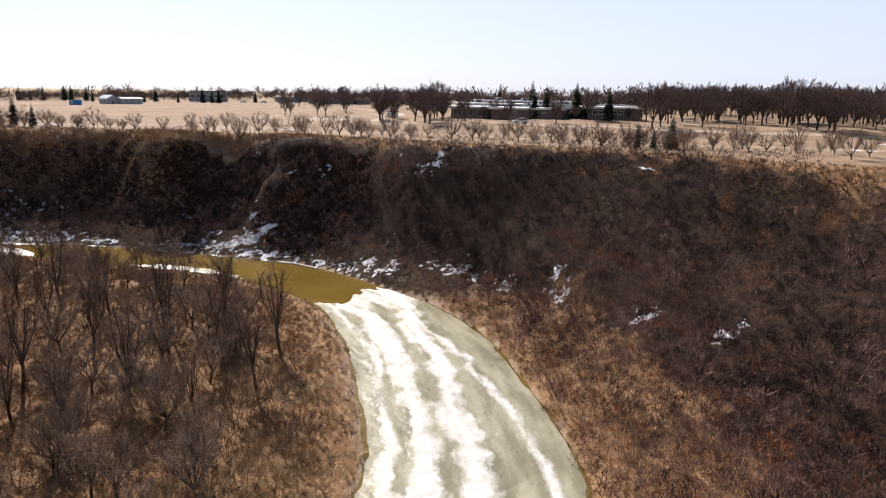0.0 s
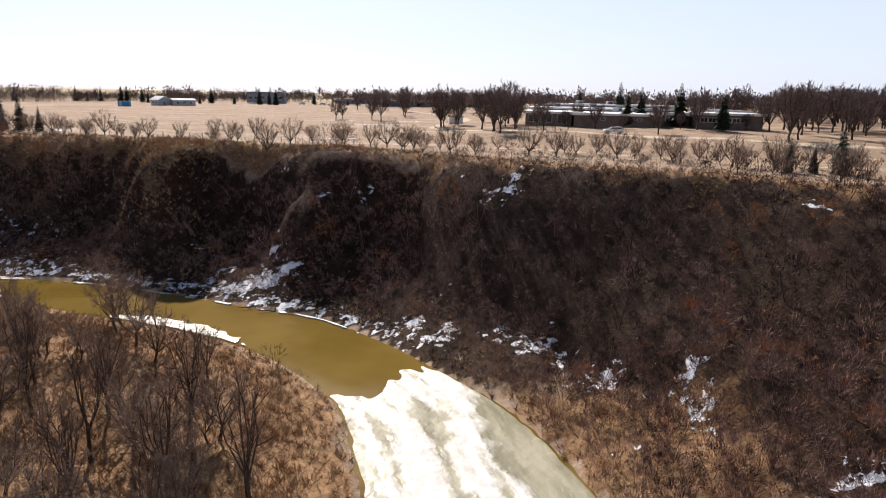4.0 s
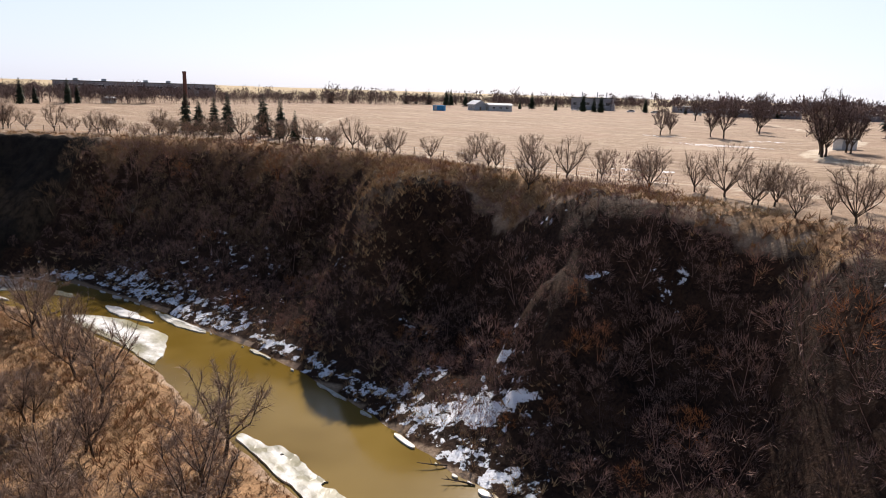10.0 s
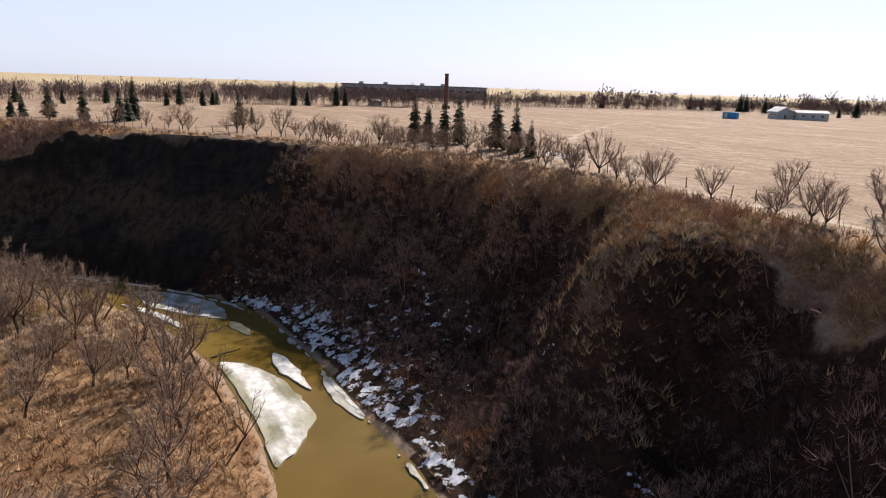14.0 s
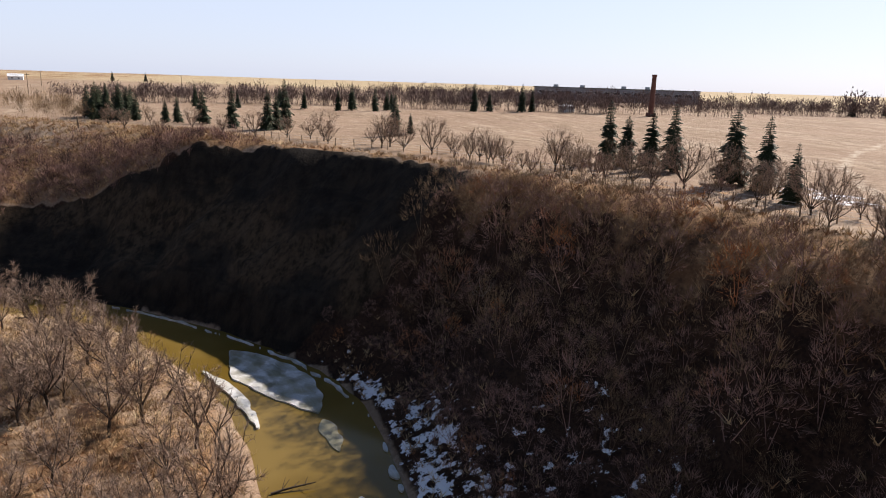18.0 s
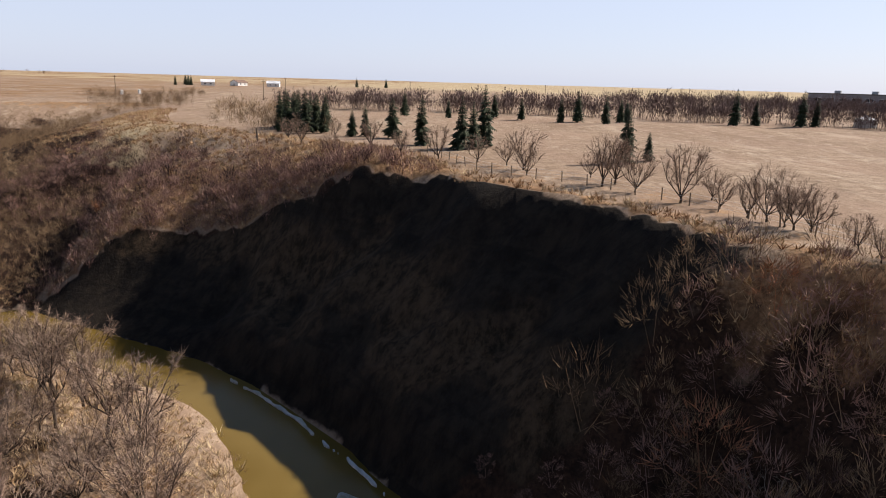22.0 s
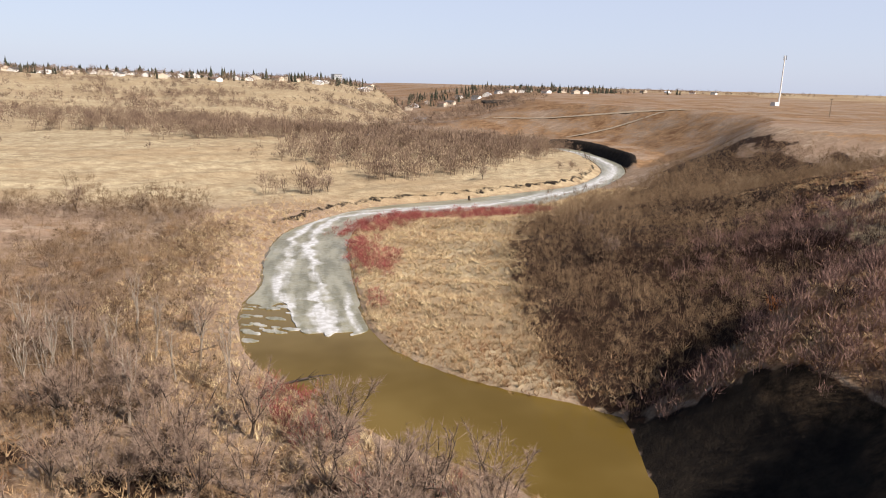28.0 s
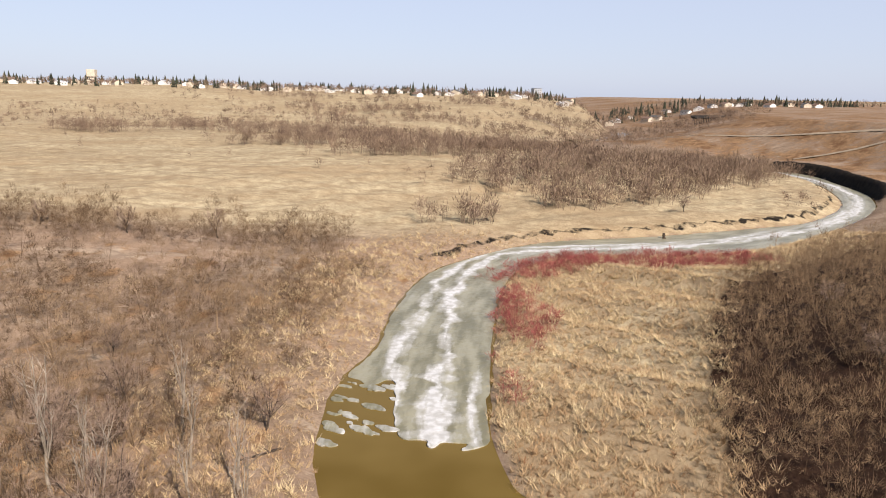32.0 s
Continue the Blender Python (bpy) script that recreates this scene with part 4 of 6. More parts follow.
x, y, tone, rng = spots(-345, -188, 20, 115, 1.0, lambda x, y: m_right(x, y) * smooth(-185, -200, x) * smooth(52, 66, y) * smooth(0.40, 0.52, m_s(x, y)) * smooth(0.84, 0.7, m_s(x, y) + 0.08 * wobble(x, y, 10, 66)) * smooth(0.6, 0.3, m_bluff(x, y)), 197)
scatter("ridge_brush", LOW, x, y, np.clip(rng.normal(1.15, 0.3, len(x)), 0.5, 2.0), np.clip(0.1 + 0.5 * tone + 0.2 * wobble(x, y, 11, 65), 0, 1), BRUSH_DARK, "low dark purple-brown brush on the ridge's flank", "brush", 207)
x, y, tone, rng = spots(-158, -82, 150, 192, 1.6, lambda x, y: m_right(x, y) * smooth(-86, -94, x) * smooth(0.36, 0.5, m_s(x, y)) * smooth(0.97, 0.88, m_s(x, y)) * smooth(0.75, 0.45, m_bluff(x, y)), 198)
size = np.clip(np.exp(rng.normal(-0.2, 0.25, len(x))), 0.4, 1.2) * (1 + 0.3 * smooth(-120, -130, x))
pick = spaced(x, y, 2.7 * size)
x, y, size, tone = x[pick], y[pick], size[pick], tone[pick]
# the pale twig tone stands for sunlit tips, palest beside the bluff
scatter("slope_thicket", TALL, x, y, size, np.clip(0.02 + 0.5 * tone + 0.15 * smooth(-118, -130, x), 0, 1), BRUSH_TAN, "sunlit grey-tan thicket on the upper slope", "brush", 208)


def lobe_share(x, y):
    return m_left(x, y) * smooth(36, 50, y - 0.15 * (x + 100)) * smooth(3, 14, m_dl(x, y) + 5 * wobble(x, y, 16, 78)) * (0.6 + 0.5 * wobble(x, y, 12, 79))


x, y, tone, rng = spots(-180, 5, 20, 145, 1.8, lobe_share, 203)
size = np.clip(np.exp(rng.normal(-0.22, 0.3, len(x))), 0.35, 1.35)
pick = spaced(x, y, 2.7 * size)
x, y, size, tone = x[pick], y[pick], size[pick], tone[pick]
# twig tone lifted westwards for front light, low in the backlit east
scatter("lobe_brush", OPEN + LOW[:2], x, y, size, np.clip(tone * 0.55 - 0.05 + 0.2 * wobble(x, y, 10, 80) + 0.45 * smooth(-70, -150, x), 0, 1), BRUSH_TAN, "leafless grey-brown brush on the inner bank", "brush", 213)


def south_share(x, y):
    near = smooth(75, 55, y) * smooth(-22, -14, y) * smooth(4, 12, m_dl(x, y) + 4 * wobble(x, y, 12, 81))
    lane = 1 - 0.9 * smooth(6, 2, np.abs(y + 14 + 0.25 * (x + 120) + 4 * wobble(x, y, 40, 82)))
    lane *= 1 - 0.85 * smooth(4, 1.5, np.abs(y - 18 + 0.5 * (x + 105) + 5 * wobble(x, y, 30, 83)))
    return m_left(x, y) * near * lane * (0.8 + 0.4 * wobble(x, y, 11, 85))


x, y, tone, rng = spots(-178, -10, -55, 75, 1.9, south_share, 204)
size = np.clip(np.exp(rng.normal(0.06, 0.3, len(x))), 0.4, 1.7) * (1 + 0.45 * smooth(-24, -32, y))
pick = spaced(x, y, 2.1 * size)
x, y, size, tone = x[pick], y[pick], size[pick], tone[pick]
scatter("bank_brush", BUSH[:6] + OPEN + TALL[:2], x, y, size, np.clip(tone * 0.6 - 0.08 + 0.25 * wobble(x, y, 12, 88), 0, 1), BRUSH_TAN, "leafless tan and grey brush beside the creek", "brush", 214)


x, y, tone, rng = spots(-170, 20, -60, -15, 1.8, lambda x, y: m_left(x, y) * (np.abs(y + 36 + 4 * wobble(x, y, 25, 84)) < 7.5 + 3 * wobble(x, y, 14, 56)) * smooth(-166, -156, x), 190)
size = np.clip(np.exp(rng.normal(0.0, 0.25, len(x))), 0.5, 1.5)
pick = spaced(x, y, 1.9 * size)
x, y, size, tone = x[pick], y[pick], size[pick], tone[pick]
scatter("thicket_row", TALL, x, y, size, np.clip(0.4 * tone, 0, 1), BRUSH_TAN, "row of small grey-brown leafless trees before the hay field", "trees", 202)


def belt(cx, cy, rx, ry, turn=0.0):
    """A soft-edged oval."""
    c, s = math.cos(radians(turn)), math.sin(radians(turn))
    return lambda x, y: smooth(1.15, 0.75, np.hypot(((x - cx) * c + (y - cy) * s) / rx, ((y - cy) * c - (x - cx) * s) / ry) + 0.18 * wobble(x, y, 25, 86))


def any_of(*shares):
    return lambda x, y: np.max([f(x, y) for f in shares], 0)


valley = any_of(belt(-268, -140, 75, 34, 20), belt(-215, -195, 60, 24, 10), belt(-320, -175, 36, 30), belt(-150, -235, 45, 14, 0), belt(-240, -290, 90, 14, 5), belt(-235, -85, 16, 7, 10), belt(-262, -92, 18, 7, 20), belt(-192, -62, 12, 6), belt(-330, -300, 40, 16), belt(-100, -330, 60, 14, -6), belt(-20, -300, 26, 10))
x, y, tone, rng = spots(-390, 20, -340, -50, 9, lambda x, y: m_left(x, y) * valley(x, y), 205)
scatter("valley_woods", FAR, x, y, np.clip(rng.normal(0.85, 0.22, len(x)), 0.35, 1.3), tone, BRUSH_FAR, "leafless brown woods on the valley floor", "woods", 215)
x, y, tone, rng = spots(-700, 350, -800, -330, 36, lambda x, y: (1 - m_top(x, y)) * (1 - belt(-470, -455, 60, 40)(x, y)) * smooth(0.25, 0.6, wobble(x, 2.2 * y, 190, 87)) * smooth(60, -160, x), 206)
scatter("far_valley_woods", FARTHEST, x, y, np.clip(rng.normal(0.9, 0.25, len(x)), 0.4, 1.4), tone, BRUSH_FAR, "distant leafless woods on the valley floor below the town", "woods", 216)
x, y, tone, rng = spots(-420, 140, -560, -80, 45, lambda x, y: m_left(x, y) * smooth(0.05, 0.5, wobble(x, 1.8 * y, 60, 63) + 0.4 * wobble(x, y, 200, 62)) * (1 - belt(-470, -455, 60, 40)(x, y)) * smooth(-75, -120, y + 0.35 * (x + 250)) * (1 - 0.9 * smooth(-170, -130, x) * smooth(-290, -250, y)), 199)
scatter("valley_scrub", FARTHEST, x, y, np.clip(rng.normal(0.5, 0.15, len(x)), 0.2, 0.9), tone, BRUSH_FAR, "scattered brown scrub on the valley floor", "scrub", 209)
# the coulee's brush, on the upland beyond the ridge
coulee = any_of(belt(-372, 18, 34, 15, 35), belt(-350, 42, 30, 9, 20), belt(-420, 22, 40, 8, 10))
x, y, tone, rng = spots(-470, -310, -30, 80, 11, coulee, 207)
scatter("coulee_brush", POLES, x, y, np.clip(rng.normal(0.75, 0.2, len(x)), 0.4, 1.1), tone * 0.5, BRUSH_TAN, "dark leafless brush in a side coulee", "brush", 217)
# orchard-like thicket at the ridge's head
thick = any_of(belt(-262, 108, 24, 14, 25), belt(-300, 92, 30, 11, 20))
x, y, tone, rng = spots(-345, -225, 70, 140, 22, thick, 208)
scatter("ridge_thicket", BRUSH, x, y, np.clip(rng.normal(0.95, 0.2, len(x)), 0.5, 1.3), tone, BRUSH_TAN, "leafless grey thicket on the ridge's flat top", "brush", 218)

# shelter belts and woods out on the upland
belts = any_of(belt(-322, 210, 130, 10, 71), belt(-345, 130, 60, 9, 70), belt(-300, 395, 90, 10, 70), belt(-240, 560, 120, 14, 60), belt(-420, 300, 90, 16, 60))
x, y, tone, rng = spots(-470, -120, 60, 700, 7, lambda x, y: m_top(x, y) * belts(x, y), 209)
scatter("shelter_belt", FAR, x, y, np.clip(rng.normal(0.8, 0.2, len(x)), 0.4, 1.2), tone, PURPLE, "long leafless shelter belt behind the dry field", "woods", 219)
park = any_of(belt(230, 380, 190, 60, 20), belt(60, 480, 190, 45, -8), belt(330, 250, 120, 80, 0), belt(-60, 640, 160, 30, 0), belt(90, 355, 60, 14, 0))
PARK = [shrub(175 + k, 8.0, 3.6, 1, 60, 0.52, 0.2, 0.14) for k in range(4)]
x, y, tone, rng = spots(-250, 560, 150, 720, 50, lambda x, y: m_top(x, y) * park(x, y), 210)
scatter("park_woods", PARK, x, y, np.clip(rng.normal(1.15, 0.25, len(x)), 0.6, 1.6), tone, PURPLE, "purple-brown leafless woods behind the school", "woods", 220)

tree_line = any_of(belt(-190, 600, 110, 16, 8), belt(-90, 610, 120, 14, 0), belt(-60, 560, 60, 9, -4), belt(30, 540, 80, 14, -6), belt(-110, 545, 22, 5, 5), belt(-270, 560, 40, 8, 40), belt(-330, 470, 60, 9, 70))
x, y, tone, rng = spots(-400, 140, 380, 640, 40, lambda x, y: m_top(x, y) * tree_line(x, y), 191)
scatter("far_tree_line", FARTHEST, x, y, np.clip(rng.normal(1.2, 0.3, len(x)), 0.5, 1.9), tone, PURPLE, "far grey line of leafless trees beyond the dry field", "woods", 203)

# dry grass
def reed_share(x, y):
    flat = m_right(x, y) * smooth(-170, -182, x) * smooth(84, 76, y) * smooth(-5, 0, x - np.interp(y, [-60, -34, -18, 10, 30, 60, 86, 96], [-330, -300, -258, -226, -213, -199, -194, -210])) * smooth(0.0, 0.6, m_dr(x, y))
    inner = m_left(x, y) * smooth(0.2, 0.8, m_dl(x, y)) * (smooth(24, 14, m_dl(x, y)) * smooth(60, 40, y) + smooth(14, 7, m_dl(x, y)) * smooth(40, 60, y)) * smooth(-60, -30, y)
    return np.maximum(flat, 0.6 * inner)


x, y, tone, rng = spots(-300, 0, -60, 150, 0.24, reed_share, 221)
scatter("reed_bed", REED, x, y, np.clip(rng.normal(0.9, 0.25, len(x)) + 0.3 * wobble(x, y, 4.5, 59), 0.4, 1.7), np.clip(0.4 * tone + 0.5 + 0.12 * wobble(x, y, 23, 90) + 0.26 * wobble(x, y, 4.5, 59) - 0.4 * smooth(42, 72, y) * smooth(-172, -178, x) - 0.5 * smooth(70, 95, y) * smooth(-140, -105, x), 0, 1), STRAW, "pale dry reeds and grass on the flat banks", "reeds", 231)


x, y, tone, rng = spots(-178, 0, 45, 142, 0.6, lambda x, y: m_left(x, y) * smooth(2, 6, m_dl(x, y)), 226)
# blades paler at the west end, again for its front light
scatter("lobe_grass", GRASS, x, y, np.clip(rng.normal(1.35, 0.35, len(x)), 0.6, 2.2), np.clip(0.5 * tone + 0.12 * wobble(x, y, 12, 94) + 0.25 * smooth(-130, -155, x), 0, 1), STRAW, "russet dead grass among the bank's trees", "grass", 236)


def brow_share(x, y):
    s = m_s(x, y)
    brow = m_right(x, y) * smooth(0.68, 0.8, s + 0.1 * wobble(x, y, 15, 91) - 0.16 * smooth(-70, -62, x) * smooth(60, 46, x)) * np.where(mask("above")(x, y) > 0.5, 1, 1 - smooth(0.2, 0.6, m_bluff(x, y)))
    top = m_top(x, y) * smooth(5, 1.5, m_db(x, y)) * 0.8
    foot = m_right(x, y) * smooth(16, 3, m_dr(x, y)) * smooth(0.3, 1.0, m_dr(x, y)) * smooth(0.3, 0.1, m_bluff(x, y)) * (0.45 + 0.5 * smooth(-40, -10, x) * smooth(125, 110, y))
    spur_top = 0.9 * m_right(x, y) * smooth(0.35, 0.9, mask("spur")(x + 3, y) + 0.3 * wobble(x, y, 14, 31)) * smooth(0.34, 0.5, s) * smooth(-100, -90, x) * smooth(-54, -60, x)
    knob = 0.9 * m_right(x, y) * smooth(0.3, 0.6, m_bluff(x, y)) * smooth(0, 1, mask("above")(x, y))
    return np.max([brow, top, foot, spur_top, mask("gold")(x, y), knob], 0)


x, y, tone, rng = spots(-330, 120, 40, 200, 0.52, brow_share, 222)
scatter("brow_grass", GRASS, x, y, np.clip(rng.normal(1.3, 0.35, len(x)), 0.5, 2.2), np.clip(0.6 * tone + 0.06 + 0.25 * wobble(x, y, 12, 92) + 0.12 * mask("gold")(x, y), 0, 1), STRAW, "long russet and straw-coloured grass along the brow", "grass", 232)
CLUMP = [tuft(580 + k, 1.0, 13, 0.065) for k in range(6)]
x, y, tone, rng = spots(-105, -15, 150, 195, 0.24, lambda x, y: np.maximum(mask("gold")(x, y), spur_share(x, y)) * (0.8 + 0.4 * wobble(x, y, 6, 58)), 193)
scatter("golden_grass", CLUMP, x, y, np.clip(rng.normal(0.95, 0.3, len(x)), 0.4, 1.8), np.clip(0.12 + 0.45 * tone + 0.3 * wobble(x, y, 5, 57), 0, 0.8), STRAW, "sunlit golden clumps of dead grass on the spur", "grass", 204)
x, y, tone, rng = spots(-105, -15, 150, 195, 1.8, lambda x, y: mask("gold")(x, y) * (0.5 + 0.5 * wobble(x, y, 9, 60)), 195)
scatter("brow_brush", LOW, x, y, np.clip(rng.normal(0.8, 0.25, len(x)), 0.4, 1.4), np.clip(0.3 + 0.7 * tone, 0, 1), BRUSH_DARK, "low russet shrubs in the golden grass of the brow", "brush", 205)
x, y, tone, rng = spots(-60, 70, 30, 120, 1.7, lambda x, y: m_right(x, y) * smooth(40, 22, m_dr(x, y)) * 0.9, 223)
scatter("foot_brush", LOW, x, y, np.clip(rng.normal(1.0, 0.3, len(x)), 0.4, 1.8), np.clip(0.35 + 0.65 * tone, 0, 1), BRUSH_DARK, "low russet brush and dead grass at the slope's foot", "brush", 233)
x, y, tone, rng = spots(-260, -150, -50, 110, 1.6, any_of(lambda x, y: m_right(x, y) * belt(-189, -2, 7, 24, 8)(x, y), lambda x, y: m_right(x, y) * belt(-226, -24, 34, 9, -3)(x, y), belt(-199, -20, 9, 9), lambda x, y: 0.6 * m_left(x, y) * belt(-163, 72, 4, 8)(x, y), lambda x, y: 0.5 * m_left(x, y) * belt(-168, 92, 5, 5)(x, y), lambda x, y: 0.35 * m_right(x, y) * belt(-184, 30, 2, 9)(x, y), lambda x, y: m_left(x, y) * belt(-162.4, 64.7, 1.8, 2.4)(x, y), lambda x, y: m_left(x, y) * belt(-166.5, 78, 2.2, 3.0)(x, y), lambda x, y: m_right(x, y) * belt(-184, 38, 2.4, 3.5)(x, y), lambda x, y: m_right(x, y) * belt(-194, 16, 4, 3)(x, y)), 224)
scatter("red_dogwood", LOW, x, y, np.clip(rng.normal(1.2, 0.25, len(x)), 0.6, 1.8), tone, RED, "thicket of red-stemmed dogwood at the water's edge", "shrub", 234)


# trees as things of their own: a trunk with its limbs, and a crown of twigs
def bare_tree(seed, height, fork=0.28, limbs=6, spread=0.42, twigs=260, lean=0.12, wide=0.04):
    rng = np.random.default_rng(seed)
    wood, fine = Heap(), Heap()
    r0 = 0.02 * height
    a = rng.uniform(0, 6.28)
    way = np.array([math.cos(a) * lean, math.sin(a) * lean, 1.0])
    f = way * height * fork
    crown_top = way * height * 0.8
    wood.add(*tube([(0, 0, -0.3), f * 0.5 + rng.normal(0, 0.03, 3) * height * 0.3, f], [r0 * 1.25, r0, r0 * 0.85], 6))
    ends = []
    for k in range(limbs):
        a = 6.28 * (k + rng.uniform(-0.35, 0.35)) / limbs
        t = rng.uniform(0.75, 1.0)
        start = f * t
        reach = spread * height * rng.uniform(0.35, 1.0)
        rise = height * rng.uniform(0.66, 0.8) - 0.5 * reach * rng.uniform(0.3, 1.1)
        end = start + np.array([math.cos(a) * reach, math.sin(a) * reach, rise])
        mid = start + (end - start) * 0.45 + np.array([math.cos(a), math.sin(a), -0.4]) * reach * 0.12 + rng.normal(0, 0.025, 3) * height
        wood.add(*tube([start, mid, end], [r0 * 0.5, r0 * 0.3, r0 * 0.08], 4))
        ends.append((start, mid, end))
        for j in range(4):
            u = rng.uniform(0.25, 0.9)
            p = start + (mid - start) * u * 2 if u < 0.5 else mid + (end - mid) * (2 * u - 1)
            d = unit(unit(end - start) + rng.normal(0, 0.6, 3) + np.array([0, 0, 0.25]))
            q = p + d * height * rng.uniform(0.14, 0.26)
            m = (p + q) / 2 + rng.normal(0, 0.012, 3) * height
            wood.add(*tube([p, m, q], [r0 * 0.26, r0 * 0.17, r0 * 0.05], 3))
            ends.append((p, m, q))
    for k in range(twigs):
        p, m, q = ends[rng.integers(len(ends))]
        u = rng.uniform(0.3, 1.0)
        s = p + (m - p) * u * 2 if u < 0.5 else m + (q - m) * (2 * u - 1)
        d = unit(unit(q - p) * 0.6 + rng.normal(0, 0.6, 3) + np.array([0, 0, 0.25]))
        fine.blade(s, d, height * rng.uniform(0.05, 0.13), wide, unit(np.cross(d, rng.normal(0, 1, 3))))
    mean = np.mean([q for p, m, q in ends], 0)
    for k in range(twigs // 2):
        u = unit(rng.normal(0, 1, 3))
        s = np.array([mean[0], mean[1], height * 0.6]) + u * (spread * height * 0.75, spread * height * 0.75, height * 0.33) * rng.uniform(0.5, 1.0)
        d = unit(u * (1, 1, 0.7) + rng.normal(0, 0.4, 3) + np.array([0, 0, 0.3]))
        fine.blade(s, d, height * rng.uniform(0.05, 0.11), wide * 0.9, unit(np.cross(d, rng.normal(0, 1, 3))))
    return wood.both(), fine.both()


def part(name, me, parent, label="", at=None):
    ob = new(name, me)
    ob.parent = parent
    if at is not None:
        ob.matrix_basis = at
    return tagged(ob, label)


PARK_TWIG = bark_material("dark_park_twigs", (0.085, 0.058, 0.054), (0.20, 0.145, 0.13))


def make_tree(name, label, wood, fine, group, category="tree", twig=TWIG):
    top = tagged(new(name), label, category, group)
    part("trunk", raw_mesh("trunk", *wood, BARK), top)
    part("crown", raw_mesh("crown", *fine, twig), top, "fine leafless twigs")
    return top


def spruce(seed, height, wide=0.2):
    rng = np.random.default_rng(seed)
    h = Heap()
    z, k = 0.09 * height, 0
    while z < height * 0.98:
        t = z / height
        reach = height * wide * (1 - t) ** 0.68 * rng.uniform(0.7, 1.15) + 0.1
        n = 12 if t < 0.7 else 8
        for j in range(n):
            if rng.uniform() < 0.14:
                continue
            a = 6.28 * (j + rng.uniform(-0.4, 0.4)) / n + k
            r = reach * rng.uniform(0.5, 1.3)
            o, side = np.array([math.cos(a), math.sin(a), 0]), np.array([-math.sin(a), math.cos(a), 0])
            drop = r * rng.uniform(0.25, 0.5) * (1 - 0.8 * t)
            root, tip = np.array([0, 0, z]), o * r + np.array([0, 0, z - drop])
            mid = o * r * 0.55 + np.array([0, 0, z - drop * 0.2])
            w = r * 0.3 + 0.08
            h.add([root, mid - side * w + (0, 0, -0.12 * r), mid + (0, 0, 0.05 * r), mid + side * w + (0, 0, -0.12 * r), tip], [(0, 1, 2), (0, 2, 3), (1, 4, 2), (2, 4, 3)])
            for q in range(2):
                b = root + (tip - root) * rng.uniform(0.35, 1.0)
                d = unit(o * 0.5 + side * rng.uniform(-0.9, 0.9) + (0, 0, rng.uniform(-0.9, 0.15)))
                h.blade(b, d, r * rng.uniform(0.18, 0.34) + 0.1, r * 0.12 + 0.05, unit(np.cross(d, (0, 0, 1))))
        z += height * 0.027 * (1.25 - 0.55 * t)
        k += 0.7
    h.blade(np.array([0, 0, height * 0.93]), np.array([0, 0, 1.0]), height * 0.08, 0.12, np.array([1.0, 0, 0]))
    trunk = tube([(0, 0, -0.3), (0, 0, height * 0.5), (0, 0, height * 0.97)], [0.017 * height, 0.011 * height, 0.02], 6)
    return trunk, h.both()


def plant(model, x, y, scale, turn, sink=0.05):
    ob = copy_thing(model, pose(x, y, ground_at(x, y) - sink, 0, 0, turn))
    ob.scale = (scale, scale, scale)
    return ob


tree_rng = random.Random(5)
RIM = [make_tree("rim_tree", "low spreading leafless tree on the brow", *bare_tree(300 + k, 5.4, 0.12, 9, 0.52, 1300, 0.14, 0.03), "leafless trees along the brow") for k in range(5)]
FIELD = [make_tree("field_tree", "upright leafless tree in the dry field", *bare_tree(320 + k, 10.0, 0.20, 11, 0.36, 1500, 0.08, 0.08), "leafless trees in the field", "tree", PARK_TWIG) for k in range(4)]
LOBE = [make_tree("bank_tree", "gnarled dark-trunked leafless tree in dry grass", *bare_tree(340 + k, 6.6, 0.24, 7, 0.44, 1600, 0.26, 0.034), "leafless trees on the inner bank") for k in range(6)]


def spruce_model(seed, height, wide):
    trunk, crown = spruce(seed, height, wide)
    top = tagged(new("spruce"), "dark green spruce standing in dry grass", "spruce", "spruces on the upland")
    part("trunk", raw_mesh("trunk", *trunk, BARK), top)
    part("crown", raw_mesh("crown", *crown, NEEDLE), top, "drooping dark green boughs")
    return top


SPRUCES = [spruce_model(360 + k, 10.0, (0.19, 0.22, 0.26)[k % 3]) for k in range(5)]
used_models = set()


def set_out(models, places, size, low=0.8, high=1.2):
    """Plants one tree at each place; the models themselves serve first."""
    for x, y in places:
        m = tree_rng.choice(models)
        s = size * tree_rng.uniform(low, high)
        if m.name not in used_models:
            used_models.add(m.name)
            m.matrix_basis = pose(x, y, ground_at(x, y) - 0.05, 0, 0, tree_rng.uniform(0, 360))
            m.scale = (s, s, s)
        else:
            base = m.scale[:]
            m.scale = (1, 1, 1)
            plant(m, x, y, s, tree_rng.uniform(0, 360))
            m.scale = base


